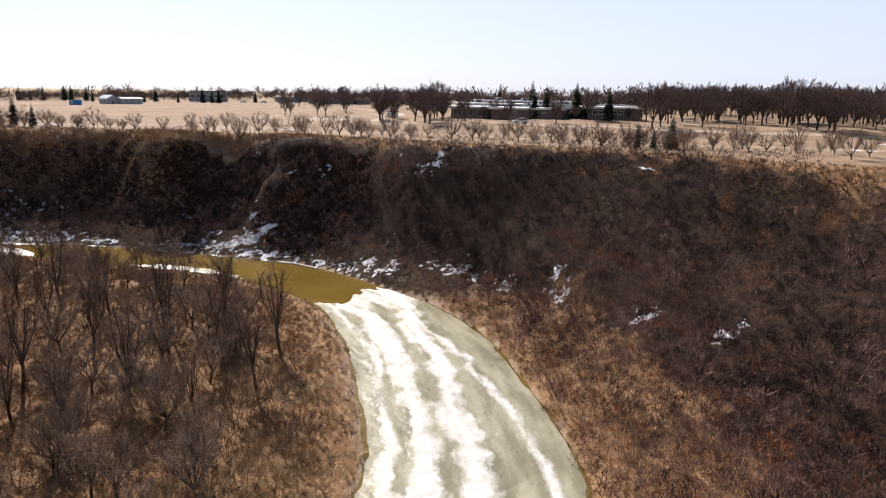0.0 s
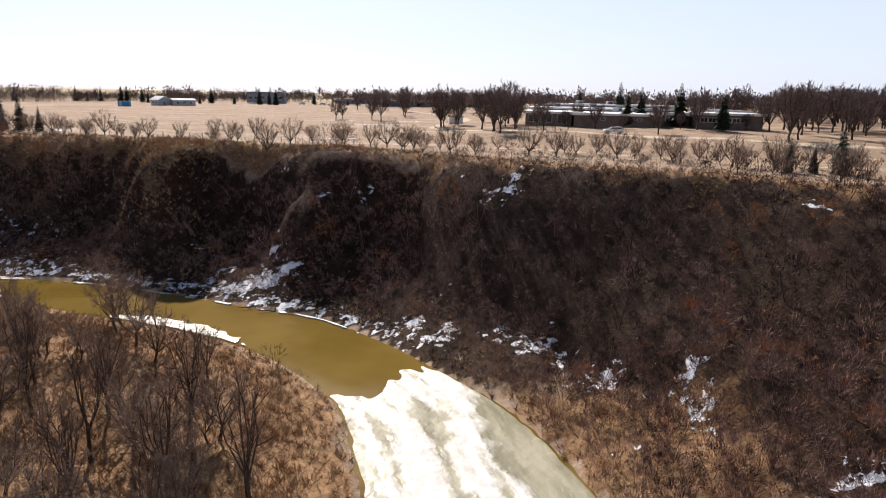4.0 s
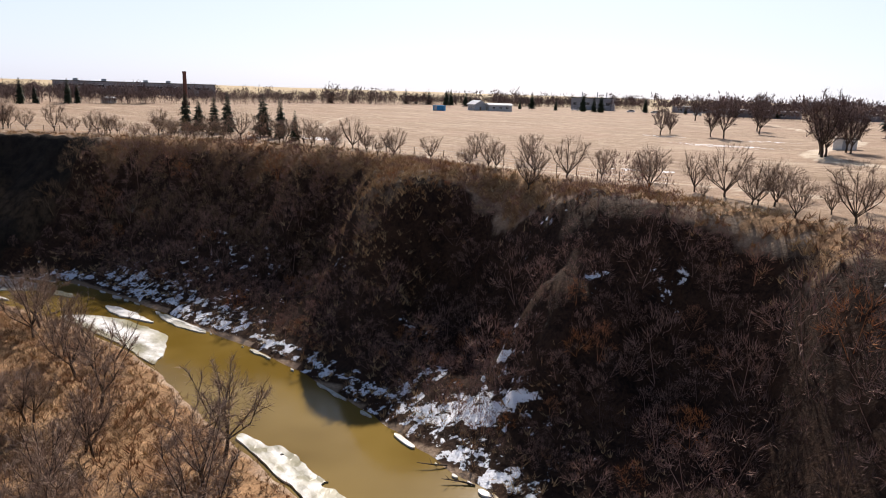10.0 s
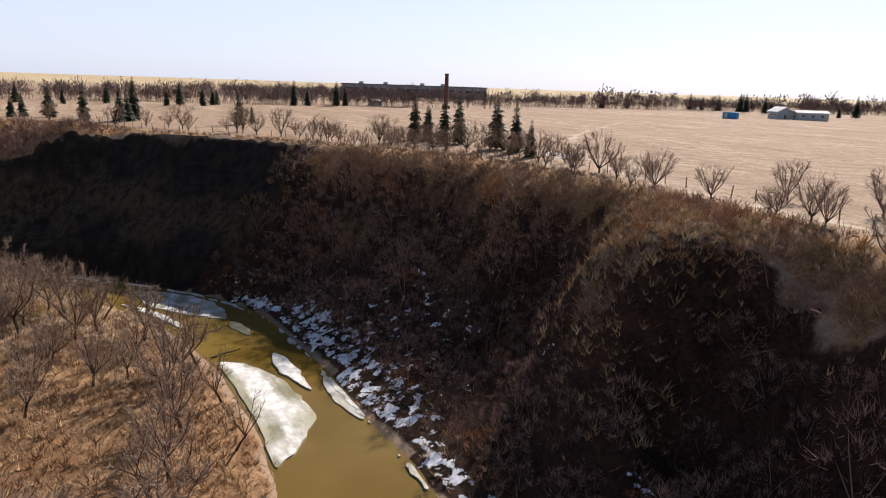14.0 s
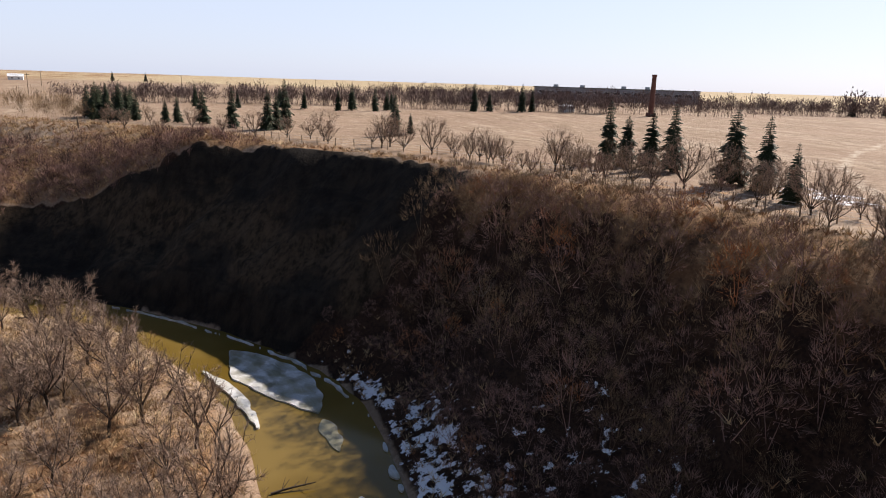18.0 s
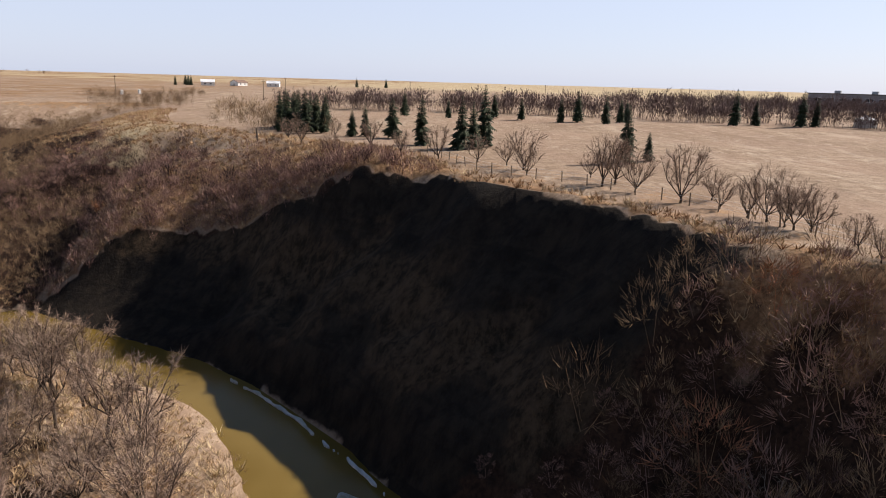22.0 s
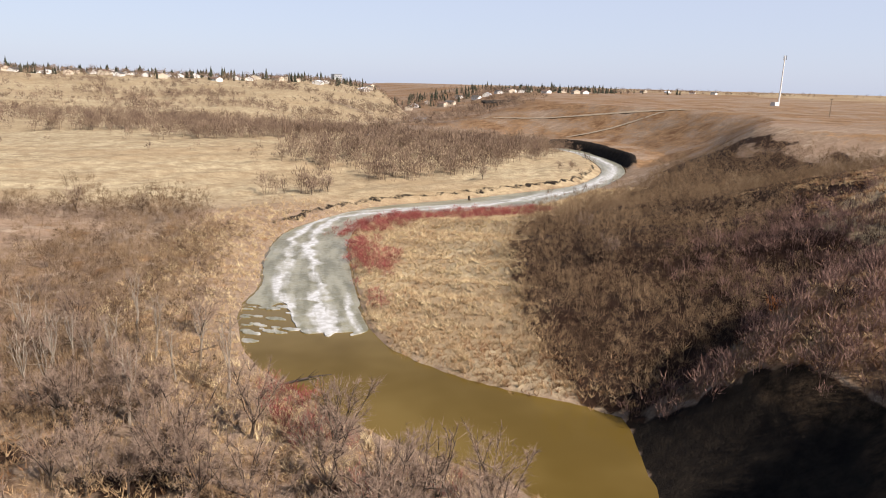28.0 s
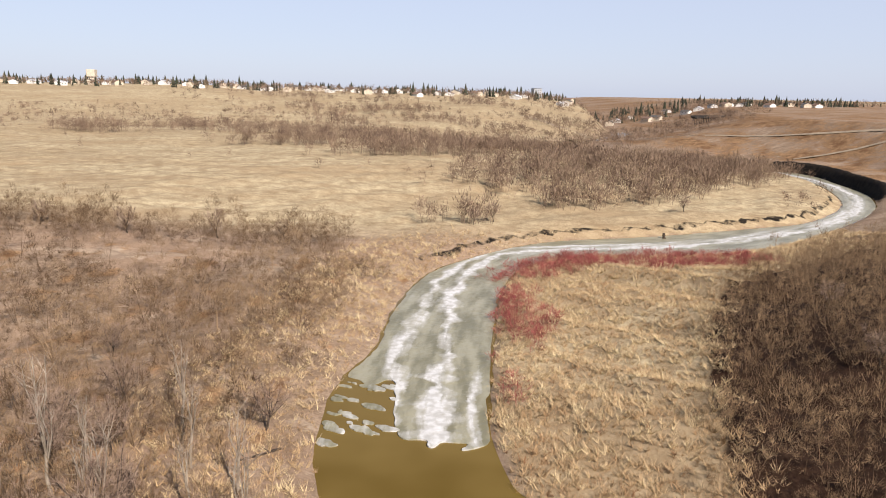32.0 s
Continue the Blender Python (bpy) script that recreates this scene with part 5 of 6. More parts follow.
set_out(RIM, [(-109, 193), (-89, 189), (-86, 190), (-78, 190), (-65, 187), (-54, 179), (-50, 183), (-37, 179), (-32, 181), (-28, 179), (-14, 170), (-9, 168), (6, 167), (1, 170), (10, 171), (17, 167), (22, 173), (26, 162), (32, 168), (30, 156), (35, 158), (40, 152), (-70, 188), (-63, 186), (-20, 181), (-5, 176), (50, 150), (56, 146), (62, 142), (70, 138), (46, 160), (76, 130)], 1.0, 0.6, 1.3)
set_out(RIM, [(-144, 186), (-140, 187), (-134, 189), (-124, 192), (-119, 194), (-114, 196), (-104, 194), (-100, 195), (-156, 181), (-147, 185), (-152, 192), (-144, 191), (-136, 193), (-131, 194), (-160, 179), (-162, 178), (-166, 177), (-179, 168), (-192, 160), (-187, 160), (-206, 142), (-203, 148), (-212, 130), (-181, 170), (-169, 174), (-175, 171), (-128, 197), (-122, 199), (-150, 188), (-141, 193)], 0.95, 0.6, 1.35)
set_out(RIM, [(-116, 201), (-111, 199), (-128, 203), (-171, 178), (-186, 168), (-196, 158), (-200, 154), (-226, 122), (-232, 118), (-238, 126), (-246, 118), (-252, 110), (-216, 136), (-94, 192), (-46, 186), (-40, 184), (15, 176), (28, 170), (38, 166)], 0.8)


def brow_trees():
    x, y, tone, rng = spots(-165, 75, 135, 215, 62, lambda x, y: m_top(x, y) * smooth(1.5, 3, m_db(x, y)) * smooth(17, 8, m_db(x, y) + 4 * wobble(x, y, 30, 61)), 196)
    return list(zip(x.tolist(), y.tolist()))


set_out(RIM, brow_trees(), 0.72, 0.5, 1.5)
set_out(FIELD, [(-68, 290), (-51, 290), (-50, 335), (-23, 236), (-19, 246), (-12, 262), (-7, 216), (-2, 224), (-8, 246), (76, 226), (84, 218)], 1.0)
set_out(FIELD, [(92, 215), (97, 222), (105, 213), (112, 222), (121, 208), (128, 226), (136, 214), (145, 230), (154, 219), (162, 236), (100, 240), (118, 246), (134, 252), (150, 256), (90, 232), (170, 225), (76, 244), (180, 240)], 1.1)
set_out(FIELD, [(-8, 238), (-4, 250), (-11, 228), (-90, 420), (-60, 400), (-30, 380)], 1.15)
set_out(FIELD, [(4, 232), (12, 236), (20, 231), (27, 228), (36, 233), (42, 229), (48, 236), (60, 232), (66, 238), (70, 228), (16, 242), (-2, 240)], 0.62, 0.7, 1.2)
set_out(FIELD, [(96, 250), (108, 258), (124, 262), (142, 268), (160, 262), (176, 256), (84, 262), (100, 272), (118, 276), (136, 280), (156, 280), (188, 262), (196, 248), (190, 228), (204, 236), (146, 242), (128, 238), (114, 232)], 1.15)
for x, y, tall in ((-153.5, 197, 9.6), (-150, 198, 7.5), (-147, 200, 8.7), (-144, 201.5, 9.6), (-132, 201.5, 9.5), (-126.5, 201.5, 9.0), (-119.5, 199, 6.6), (-202, 176, 8.8), (-204.5, 180, 4.5),
                   (-217.5, 151.5, 9.4), (-222, 155.5, 11.0), (-219.5, 153.5, 8.3), (-224, 144.3, 9.2), (-236, 137.8, 8.1), (-239, 132, 6.9), (-238, 129.5, 5.4), (-252, 112.7, 9.0),
                   (-247.4, 115.8, 8.4), (-243, 119, 9.3), (-252.7, 118, 8.8), (-262, 115.5, 6.2), (-262, 119.5, 7.7), (-257, 110, 8.0), (-249, 120, 8.2), (-256, 114.5, 8.6),
                   (-246, 113, 7.4), (-260, 112.5, 8.0), (-244.5, 122.5, 6.8), (-303, 161, 7.4), (-312, 134, 7.6), (-305, 147.5, 5.8), (-298, 168.5, 6.5), (-293, 179, 7.1),
                   (-295, 184, 9.1), (-289, 190.6, 8.0), (-298, 196.6, 7.1), (-301, 199, 6.5)):
    set_out(SPRUCES, [(x, y)], tall / 10.0, 1.0, 1.0)
set_out(SPRUCES, [(-296, 228), (-299, 235), (-297, 247), (-299, 252), (-299, 406), (-302, 429), (-286, 464), (-290, 498), (-282, 470), (-280, 482), (-276, 500)], 0.95)
for x, y, tall in ((41.5, 151.5, 5.5), (44.8, 150.5, 4.2), (48.5, 150, 8.0)):
    set_out(SPRUCES, [(x, y)], tall / 10.0, 1.0, 1.0)
set_out(SPRUCES, [(29, 236), (44, 240), (52, 226), (35, 250), (36, 300), (24, 330), (-14, 360), (60, 330)], 1.15)
set_out(SPRUCES, [(-205, 470), (-198, 472), (-186, 480), (-172, 488), (-166, 490), (-160, 486), (-140, 506), (-120, 520), (-92, 516), (-70, 524), (-50, 520), (-34, 516), (-240, 470), (-246, 474), (-252, 466), (-262, 476), (-10, 510), (14, 500)], 0.95, 0.6, 1.2)


def park_trees():
    x, y, tone, rng = spots(78, 260, 195, 330, 110, lambda x, y: m_top(x, y) * smooth(20, 40, m_db(x, y)) * smooth(80, 95, x + 0.15 * (y - 215)), 192)
    return list(zip(x.tolist(), y.tolist()))


set_out(FIELD, park_trees(), 1.05, 0.7, 1.3)
set_out(RIM, [(34, 162), (37, 157), (42, 159), (44, 155), (48, 157), (52, 152), (54, 158), (58, 151), (61, 147), (64, 150), (67, 145), (72, 143), (75, 139), (79, 141), (82, 134), (58, 165), (66, 160), (74, 152), (82, 148), (90, 140), (47, 167), (25, 168), (20, 166), (14, 172), (8, 174)], 0.95, 0.6, 1.4)
set_out(LOBE, [(-38, 113), (-46, 115), (-36, 81), (-33, 90), (-42, 92), (-30, 98), (-28, 76), (-40, 72), (-50, 84), (-54, 98), (-60, 110), (-44, 104), (-66, 118), (-52, 121), (-72, 124), (-58, 127), (-80, 130), (-62, 132), (-90, 133), (-98, 136), (-108, 137), (-120, 136), (-132, 133), (-142, 130), (-127, 138), (-170, 92), (-166, 98), (-172, 100), (-163, 104), (-158, 98), (-168, 110), (-160, 117), (-152, 112), (-150, 121), (-145, 128), (-163, 90), (-156, 88), (-150, 96), (-146, 104), (-174, 97), (-155, 105), (-165, 82), (-158, 76), (-150, 84), (-142, 116), (-136, 124), (-130, 130), (-150, 125), (-158, 121), (-165, 112), (-170, 104), (-112, 140)], 1.25)


def lobe_trees():
    x, y, tone, rng = spots(-178, -12, 45, 138, 55, lambda x, y: m_left(x, y) * smooth(9, 16, m_dl(x, y)), 225)
    return list(zip(x.tolist(), y.tolist()))


set_out(LOBE, lobe_trees(), 0.95)
set_out(LOBE, [(-167, 108), (-163, 101), (-168.5, 105.5), (-151.5, 82), (-165.5, 96.5)], 1.35, 0.95, 1.1)
RED_TWIG = bark_material("reddish_twigs", (0.10, 0.058, 0.042), (0.24, 0.145, 0.10))
UPRIGHT = [make_tree("bank_poplar", "tall dark-stemmed leafless poplar in russet grass", *bare_tree(420 + k, 9.5, 0.40, 7, 0.22, 800, 0.10, 0.034), "leafless poplars on the inner bank", "tree", RED_TWIG) for k in range(4)]
set_out(UPRIGHT, [(-21.9, 74.4), (-28, 80.3), (-43, 100.4), (-51.7, 100.4), (-40, 92.3), (-22, 86.6), (-35, 70), (-45, 82), (-55, 90), (-60, 102), (-48, 72), (-33, 98), (-26, 66), (-38, 62), (-52, 64), (-62, 78), (-66, 92), (-30, 88), (-36, 84), (-44, 64), (-58, 70), (-70, 84), (-50, 93), (-57, 108), (-68, 104), (-76, 96)], 0.95, 0.75, 1.2)
PALE_BARK = bark_material("pale_aspen_bark", (0.20, 0.165, 0.125), (0.40, 0.345, 0.275))


def aspen(seed):
    wood, fine = bare_tree(seed, 7.5, 0.55, 5, 0.16, 150, 0.12, 0.04)
    top = tagged(new("aspen"), "slender pale-barked leafless aspen in the brush", "tree", "pale aspens in the bank brush")
    part("trunk", raw_mesh("trunk", *wood, PALE_BARK), top)
    part("crown", raw_mesh("crown", *fine, TWIG), top)
    return top


ASPENS = [aspen(400 + k) for k in range(4)]
set_out(ASPENS, [(-139.5, 56.2), (-143.6, 58.7), (-141, 52), (-137, 60), (-146, 62), (-134, 57), (-150, 52), (-152, 60), (-148, 46), (-155, 56), (-132, 64), (-140, 66), (-147, 70), (-136, 48), (-157, 66), (-128, 60)], 0.95)
set_out(LOBE, [(-150, 70), (-146, 60), (-138, 66), (-128, 56), (-156, 44), (-140, 40), (-120, 44), (-108, 30), (-134, 24), (-100, -38), (-118, -36), (-136, -38), (-150, -40), (-196, -58), (-202, -62), (-232, -88), (-262, -76), (-90, -30), (-74, -28), (-230, 30), (-222, 50)], 0.85)


# trees that lean out over the water, a bleached snag on the bluff's edge, drift logs and a stump
BLEACHED = bark_material("bleached_dead_wood", (0.22, 0.19, 0.16), (0.40, 0.35, 0.30))
LEANING = [make_tree("leaning_tree", "crooked dark leafless tree leaning over the creek", *bare_tree(380 + k, 7.5, 0.34, 5, 0.42, 300, 0.75, 0.042), "trees leaning over the creek") for k in range(3)]
set_out(LEANING, [(-116, 142.2), (-124.5, 141), (-139, 134.5), (-156.5, 122), (-104, 141.8), (-168, 105), (-93, 139.8), (-163, 84), (-171, 97), (-160, 112)], 1.0, 0.8, 1.1)


def snag(x, y, seed, size=1.0):
    wood, fine = bare_tree(seed, 4.5 * size, 0.12, 7, 0.75, 60, 0.5, 0.05)
    top = tagged(new("dead_snag"), "bleached dead branching snag on the bluff's edge", "dead tree")
    part("trunk", raw_mesh("trunk", *wood, BLEACHED), top)
    part("twigs", raw_mesh("twigs", *fine, BLEACHED), top)
    top.matrix_basis = pose(x, y, ground_at(x, y) - 0.1, 0, 0, 40 * seed)


def log(x, y, z, turn, length, r, tilt=4.0):
    """A fallen trunk with broken branch stubs."""
    rng, h = np.random.default_rng(int(abs(x) * 7 + abs(y))), Heap()
    bend = [(length * t, 0.06 * length * math.sin(3 * t + x), 0.03 * length * math.sin(2 * t)) for t in (0, 0.25, 0.5, 0.75, 1)]
    h.add(*tube(bend, [r, r * 0.95, r * 0.8, r * 0.62, r * 0.3], 7))
    for k in range(5):
        p = np.array(bend[rng.integers(1, 4)])
        d = unit((0.6, rng.uniform(-1, 1), rng.uniform(0.1, 0.9)))
        h.add(*tube([p, p + d * length * 0.1, p + d * length * rng.uniform(0.15, 0.3)], [r * 0.4, r * 0.3, r * 0.12], 5))
    tagged(new("fallen_log", raw_mesh("fallen_log", *h.both(), BARK)), "grey fallen trunk with broken stubs at the water's edge", "log").matrix_basis = pose(x, y, z, 0, -tilt, turn)


snag(-196.5, 129.6, 391, 0.62)
snag(-137.5, 171.5, 393, 0.8)
for x, y, turn, length, r in ((-40, 142.9, 200, 3.2, 0.09), (-36.5, 141.6, 150, 2.4, 0.07), (-44, 144.3, 215, 3.0, 0.08), (-118, 144.6, 100, 4.0, 0.12), (-172, 112, 60, 5.0, 0.14), (-164, 62, 170, 6.0, 0.15), (-158, 48, 30, 5.0, 0.16)):
    log(x, y, max(ground_at(x, y), 0) + 0.08, turn, length, r)
me = raw_mesh("stump", *tube([(0, 0, -0.2), (0, 0, 0.25), (0.05, 0, 0.9), (0.08, 0.02, 1.5)], [0.55, 0.42, 0.36, 0.33], 9), BARK)
tagged(new("stump", me), "dark broken stump at the cut bank's edge", "stump").matrix_basis = pose(-246, -54, ground_at(-246, -57) , 0, 5, 0)

# ---- things people made ----
BRICK = plain("brown_brick", (0.19, 0.14, 0.115), 0.85, 0.25, 0.8)
RED_BRICK = plain("red_brick", (0.125, 0.062, 0.05), 0.85, 0.3, 0.8)
PAINT = plain("white_paint", (0.72, 0.71, 0.68), 0.6, 0.12, 0.5)
GREY = plain("grey_metal_sheet", (0.36, 0.38, 0.40), 0.45, 0.15, 0.4)
DARK = plain("dark_roofing", (0.11, 0.105, 0.10), 0.8, 0.3, 0.6)
SNOWY = plain("pale_snowy_roofing", (0.60, 0.62, 0.65), 0.8, 0.35, 0.15)
BLUE = plain("blue_painted_steel", (0.04, 0.22, 0.45), 0.5, 0.15, 0.5)
TIMBER = plain("weathered_timber", (0.17, 0.13, 0.095), 0.85, 0.35, 1.2)
BLACK = plain("tarred_timber", (0.03, 0.028, 0.026), 0.8, 0.3, 1.0)
SILVER = plain("silver_car_paint", (0.62, 0.63, 0.64), 0.3, 0.05, 0.5, 0.4)
RUBBER = plain("black_rubber", (0.02, 0.02, 0.02), 0.8, 0.2, 2.0)
STEEL = plain("galvanised_steel", (0.45, 0.46, 0.47), 0.45, 0.15, 1.0, 0.6)
BEIGE = plain("beige_siding", (0.55, 0.48, 0.38), 0.7, 0.15, 0.5)
GREEN_ROOF = plain("faded_brown_shingles", (0.20, 0.14, 0.11), 0.85, 0.25, 0.8)


def glass_material():
    n = Nodes("window_glass")
    n.bsdf.inputs["Specular IOR Level"].default_value = 0.6
    return n.done((0.03, 0.035, 0.045), 0.08)


GLASS = glass_material()


def solid(name, bm, mat):
    bmesh.ops.recalc_face_normals(bm, faces=bm.faces)
    me = bpy.data.meshes.new(name)
    bm.to_mesh(me)
    bm.free()
    me.materials.append(mat)
    return me


def box(x0, x1, y0, y1, z0, z1, bevel=0.0):
    bm = bmesh.new()
    bmesh.ops.create_cube(bm, size=1, matrix=Matrix.Translation(((x0 + x1) / 2, (y0 + y1) / 2, (z0 + z1) / 2)) @ Matrix.Diagonal((x1 - x0, y1 - y0, z1 - z0, 1)))
    if bevel:
        bmesh.ops.bevel(bm, geom=bm.edges[:], offset=bevel, segments=1, affect="EDGES")
    return bm


def prism(profile, y0, y1):
    """A shape of (x, z) corners drawn out along y."""
    bm = bmesh.new()
    a = [bm.verts.new((x, y0, z)) for x, z in profile]
    b = [bm.verts.new((x, y1, z)) for x, z in profile]
    bm.faces.new(a)
    bm.faces.new(b[::-1])
    for i in range(len(a)):
        j = (i + 1) % len(a)
        bm.faces.new((a[j], a[i], b[i], b[j]))
    return bm


def round_bar(r0, r1, z0, z1, sides=12):
    bm = bmesh.new()
    bmesh.ops.create_cone(bm, cap_ends=True, segments=sides, radius1=r0, radius2=r1, depth=z1 - z0, matrix=Matrix.Translation((0, 0, (z0 + z1) / 2)))
    return bm


def child(name, bm, mat, parent, label="", at=None):
    return part(name, solid(name, bm, mat), parent, label, at)


def thing(name, x, y, turn, label, category, group="", z=None):
    ob = tagged(new(name), label, category, group)
    ob.matrix_basis = pose(x, y, ground_at(x, y) if z is None else z, 0, 0, turn)
    return ob


def window(parent, x, y, z, w, h, at=None):
    """A window in a wall that faces -y: a frame with its pane set back in it."""
    bm = bmesh.new()
    for x0, x1, z0, z1 in ((-w / 2, w / 2, -h / 2, -h / 2 + 0.1), (-w / 2, w / 2, h / 2 - 0.1, h / 2), (-w / 2, -w / 2 + 0.1, -h / 2, h / 2), (w / 2 - 0.1, w / 2, -h / 2, h / 2), (-0.04, 0.04, -h / 2, h / 2)):
        c = box(x0, x1, -0.06, 0.06, z0, z1)
        me = bpy.data.meshes.new("bar")
        c.to_mesh(me)
        c.free()
        bm.from_mesh(me)
        bpy.data.meshes.remove(me)
    frame_ob = child("window", bm, PAINT, parent, "", pose(x, y, z) if at is None else at)
    child("pane", box(-w / 2 + 0.02, w / 2 - 0.02, -0.02, 0.02, -h / 2 + 0.02, h / 2 - 0.02), GLASS, frame_ob)


# tall elms round the school and its drive
for x, y, tall in ((-5.5, 203, 11.0), (-7.4, 213, 10.5), (5.2, 212, 8.8), (57.3, 194, 13.5), (61, 199, 11.5), (75.3, 206, 10.3), (93.4, 222, 12.0), (96, 213, 11.8), (114.5, 231, 15.5), (110, 226, 13.0),
                   (103.8, 196, 13.6), (105.6, 190, 13.4), (-4.5, 236, 8.0), (-1.5, 230, 8.0), (-22.5, 237, 9.5), (-24, 243, 8.0), (-20, 250, 8.5), (46.3, 229, 11.0), (32.4, 209, 8.5),
                   (-67, 296, 6.6), (-55, 293, 8.0), (-47, 320, 10.5), (68, 216, 12.0), (82, 232, 12.5), (88, 240, 12.0), (74, 244, 12.5), (100, 240, 12.5), (66, 232, 11.0)):
    set_out(FIELD, [(x, y)], tall / 10.0, 1.0, 1.0)

# the school: flat-roofed brick wings
def wing(x, y, turn, w, d, h, wall, roof, label, windows=()):
    top = thing("school_wing", x, y, turn, label, "building", "wings of the school")
    child("wall", box(0, w, 0, d, -1.5, h), wall, top)
    child("roof", box(-0.7, w + 0.7, -0.9, d + 0.7, h, h + 0.35, 0.04), roof, top, "flat roof with a pale fascia")
    child("fascia", box(-0.75, w + 0.75, -0.98, -0.9, h - 0.25, h + 0.38), PAINT, top)
    for wx, ww, wh, wz in windows:
        window(top, wx, -0.03, wz, ww, wh)
    return top


wing(1, 240, -4, 13, 24, 3.8, BRICK, SNOWY, "low brown-brick school wing with large windows", [(2.3, 3.2, 2.2, 2.2), (6.0, 3.2, 2.2, 2.2), (10.4, 2.8, 2.6, 2.0)])
wing(14.5, 236, -3, 24, 24, 3.6, BRICK, SNOWY, "long blank brown-brick school wing under a snowy roof", [(8, 1.4, 0.7, 2.4), (18, 1.4, 0.7, 2.4)])
wing(39, 241, -3, 8, 22, 3.4, BRICK, DARK, "recessed brick school wing with a dark roof", [(2.4, 2.0, 1.4, 2.0), (5.8, 2.0, 1.4, 2.0)])
wing(47.5, 234, -2, 17, 20, 3.9, BRICK, SNOWY, "brick school wing with a long window band", [(1.8 + 2.1 * k, 1.95, 1.3, 2.4) for k in range(6)])
wing(3, 268, -4, 32, 22, 4.2, BRICK, SNOWY, "rear school wing with a pale snowy roof", [(4 + 5 * k, 3.0, 1.2, 3.0) for k in range(6)])
wing(38, 264, -3, 32, 26, 4.3, BRICK, DARK, "rear school wing with a dark roof", [(4 + 5 * k, 3.0, 1.2, 3.0) for k in range(6)])
wing(10, 296, -4, 44, 24, 5.0, BRICK, SNOWY, "tall rear school hall with a pale roof", [(4 + 6 * k, 3.0, 1.0, 4.0) for k in range(6)])
for k, (x, y, z) in enumerate(((12, 277, 4.55), (24, 279, 4.55), (33, 305, 5.35), (46, 276, 4.65), (58, 274, 4.65), (22, 308, 5.35), (56, 244, 4.25), (28, 248, 3.95))):
    unit_ob = thing("roof_unit", x, y, 8 * k, "grey ventilation box on the school roof", "roof unit", "ventilation boxes on the school", ground_at(x, y) + z - 0.3)
    child("casing", box(-1.2, 1.2, -0.9, 0.9, 0, 1.3, 0.05), GREY, unit_ob)
    child("grille", box(-0.9, 0.9, -0.94, -0.9, 0.3, 1.0), DARK, unit_ob)


# cars
def car(x, y, turn, paint, label, group):
    top = thing("car", x, y, turn, label, "car", group)
    side = [(-2.35, 0.35), (-2.4, 0.75), (-2.1, 0.95), (-1.35, 1.05), (-0.6, 1.6), (1.5, 1.65), (2.2, 1.1), (2.35, 0.9), (2.35, 0.35)]
    body = child("body", prism(side, -0.88, 0.88), paint, top)
    child("side_glass", prism([(-1.1, 1.1), (-0.52, 1.53), (1.4, 1.56), (1.9, 1.12)], -0.9, 0.9), GLASS, body)
    child("windscreen", prism([(-1.32, 1.09), (-1.28, 1.12), (-0.62, 1.6), (-0.66, 1.58)], -0.75, 0.75), GLASS, body)
    for s in (-1, 1):
        child("headlight", box(-2.42, -2.3, s * 0.65 - 0.17, s * 0.65 + 0.17, 0.7, 0.85), PAINT, top)
        child("tail_light", box(2.28, 2.38, s * 0.7 - 0.12, s * 0.7 + 0.12, 0.8, 1.0), RED_BRICK, top)
        for wx in (-1.45, 1.4):
            w = child("wheel", round_bar(0.34, 0.34, -0.12, 0.12, 14), RUBBER, top, "", pose(wx, s * 0.82, 0.34, 90, 0, 0))
            child("rim", round_bar(0.2, 0.2, -0.13, 0.13, 10), STEEL, w)
    return top


car(21.5, 206, 4, SILVER, "silver estate car parked on the grass before the school", "")
WHITE_CAR = plain("white_car_paint", (0.75, 0.75, 0.75), 0.3, 0.05)
first = car(-170, 506, 20, WHITE_CAR, "white car parked by the far works", "cars at the works")
for x, y, turn in ((-150, 510, 25), (-136, 512, 15), (-110, 508, 10), (-182, 500, 30), (-96, 506, 0)):
    copy_thing(first, pose(x, y, ground_at(x, y), 0, 0, turn))


# houses, sheds and works
def gabled(x, y, turn, w, d, h, rise, wall, roof, label, category="house", group="", windows=2, name="house"):
    top = thing(name, x, y, turn, label, category, group)
    child("wall", prism([(-w / 2, -1.0), (-w / 2, h), (0, h + rise), (w / 2, h), (w / 2, -1.0)], -d / 2, d / 2), wall, top)
    r = [(-w / 2 - 0.5, h - rise / w + 0.02), (0, h + rise + 0.02), (w / 2 + 0.5, h - rise / w + 0.02), (w / 2 + 0.5, h - rise / w + 0.25), (0, h + rise + 0.27), (-w / 2 - 0.5, h - rise / w + 0.25)]
    child("roof", prism(r, -d / 2 - 0.5, d / 2 + 0.5), roof, top)
    for k in range(windows):
        for s in (-1, 1):
            turned = pose(s * (w / 2 + 0.03), -d / 2 + d * (k + 0.7) / (windows + 0.4), h * 0.55, 0, 0, 90)
            window(top, 0, 0, 0, 1.6, 1.2, turned)
    child("door", box(-0.5, 0.5, -d / 2 - 0.06, -d / 2 + 0.02, 0, 2.0), TIMBER, top)
    return top


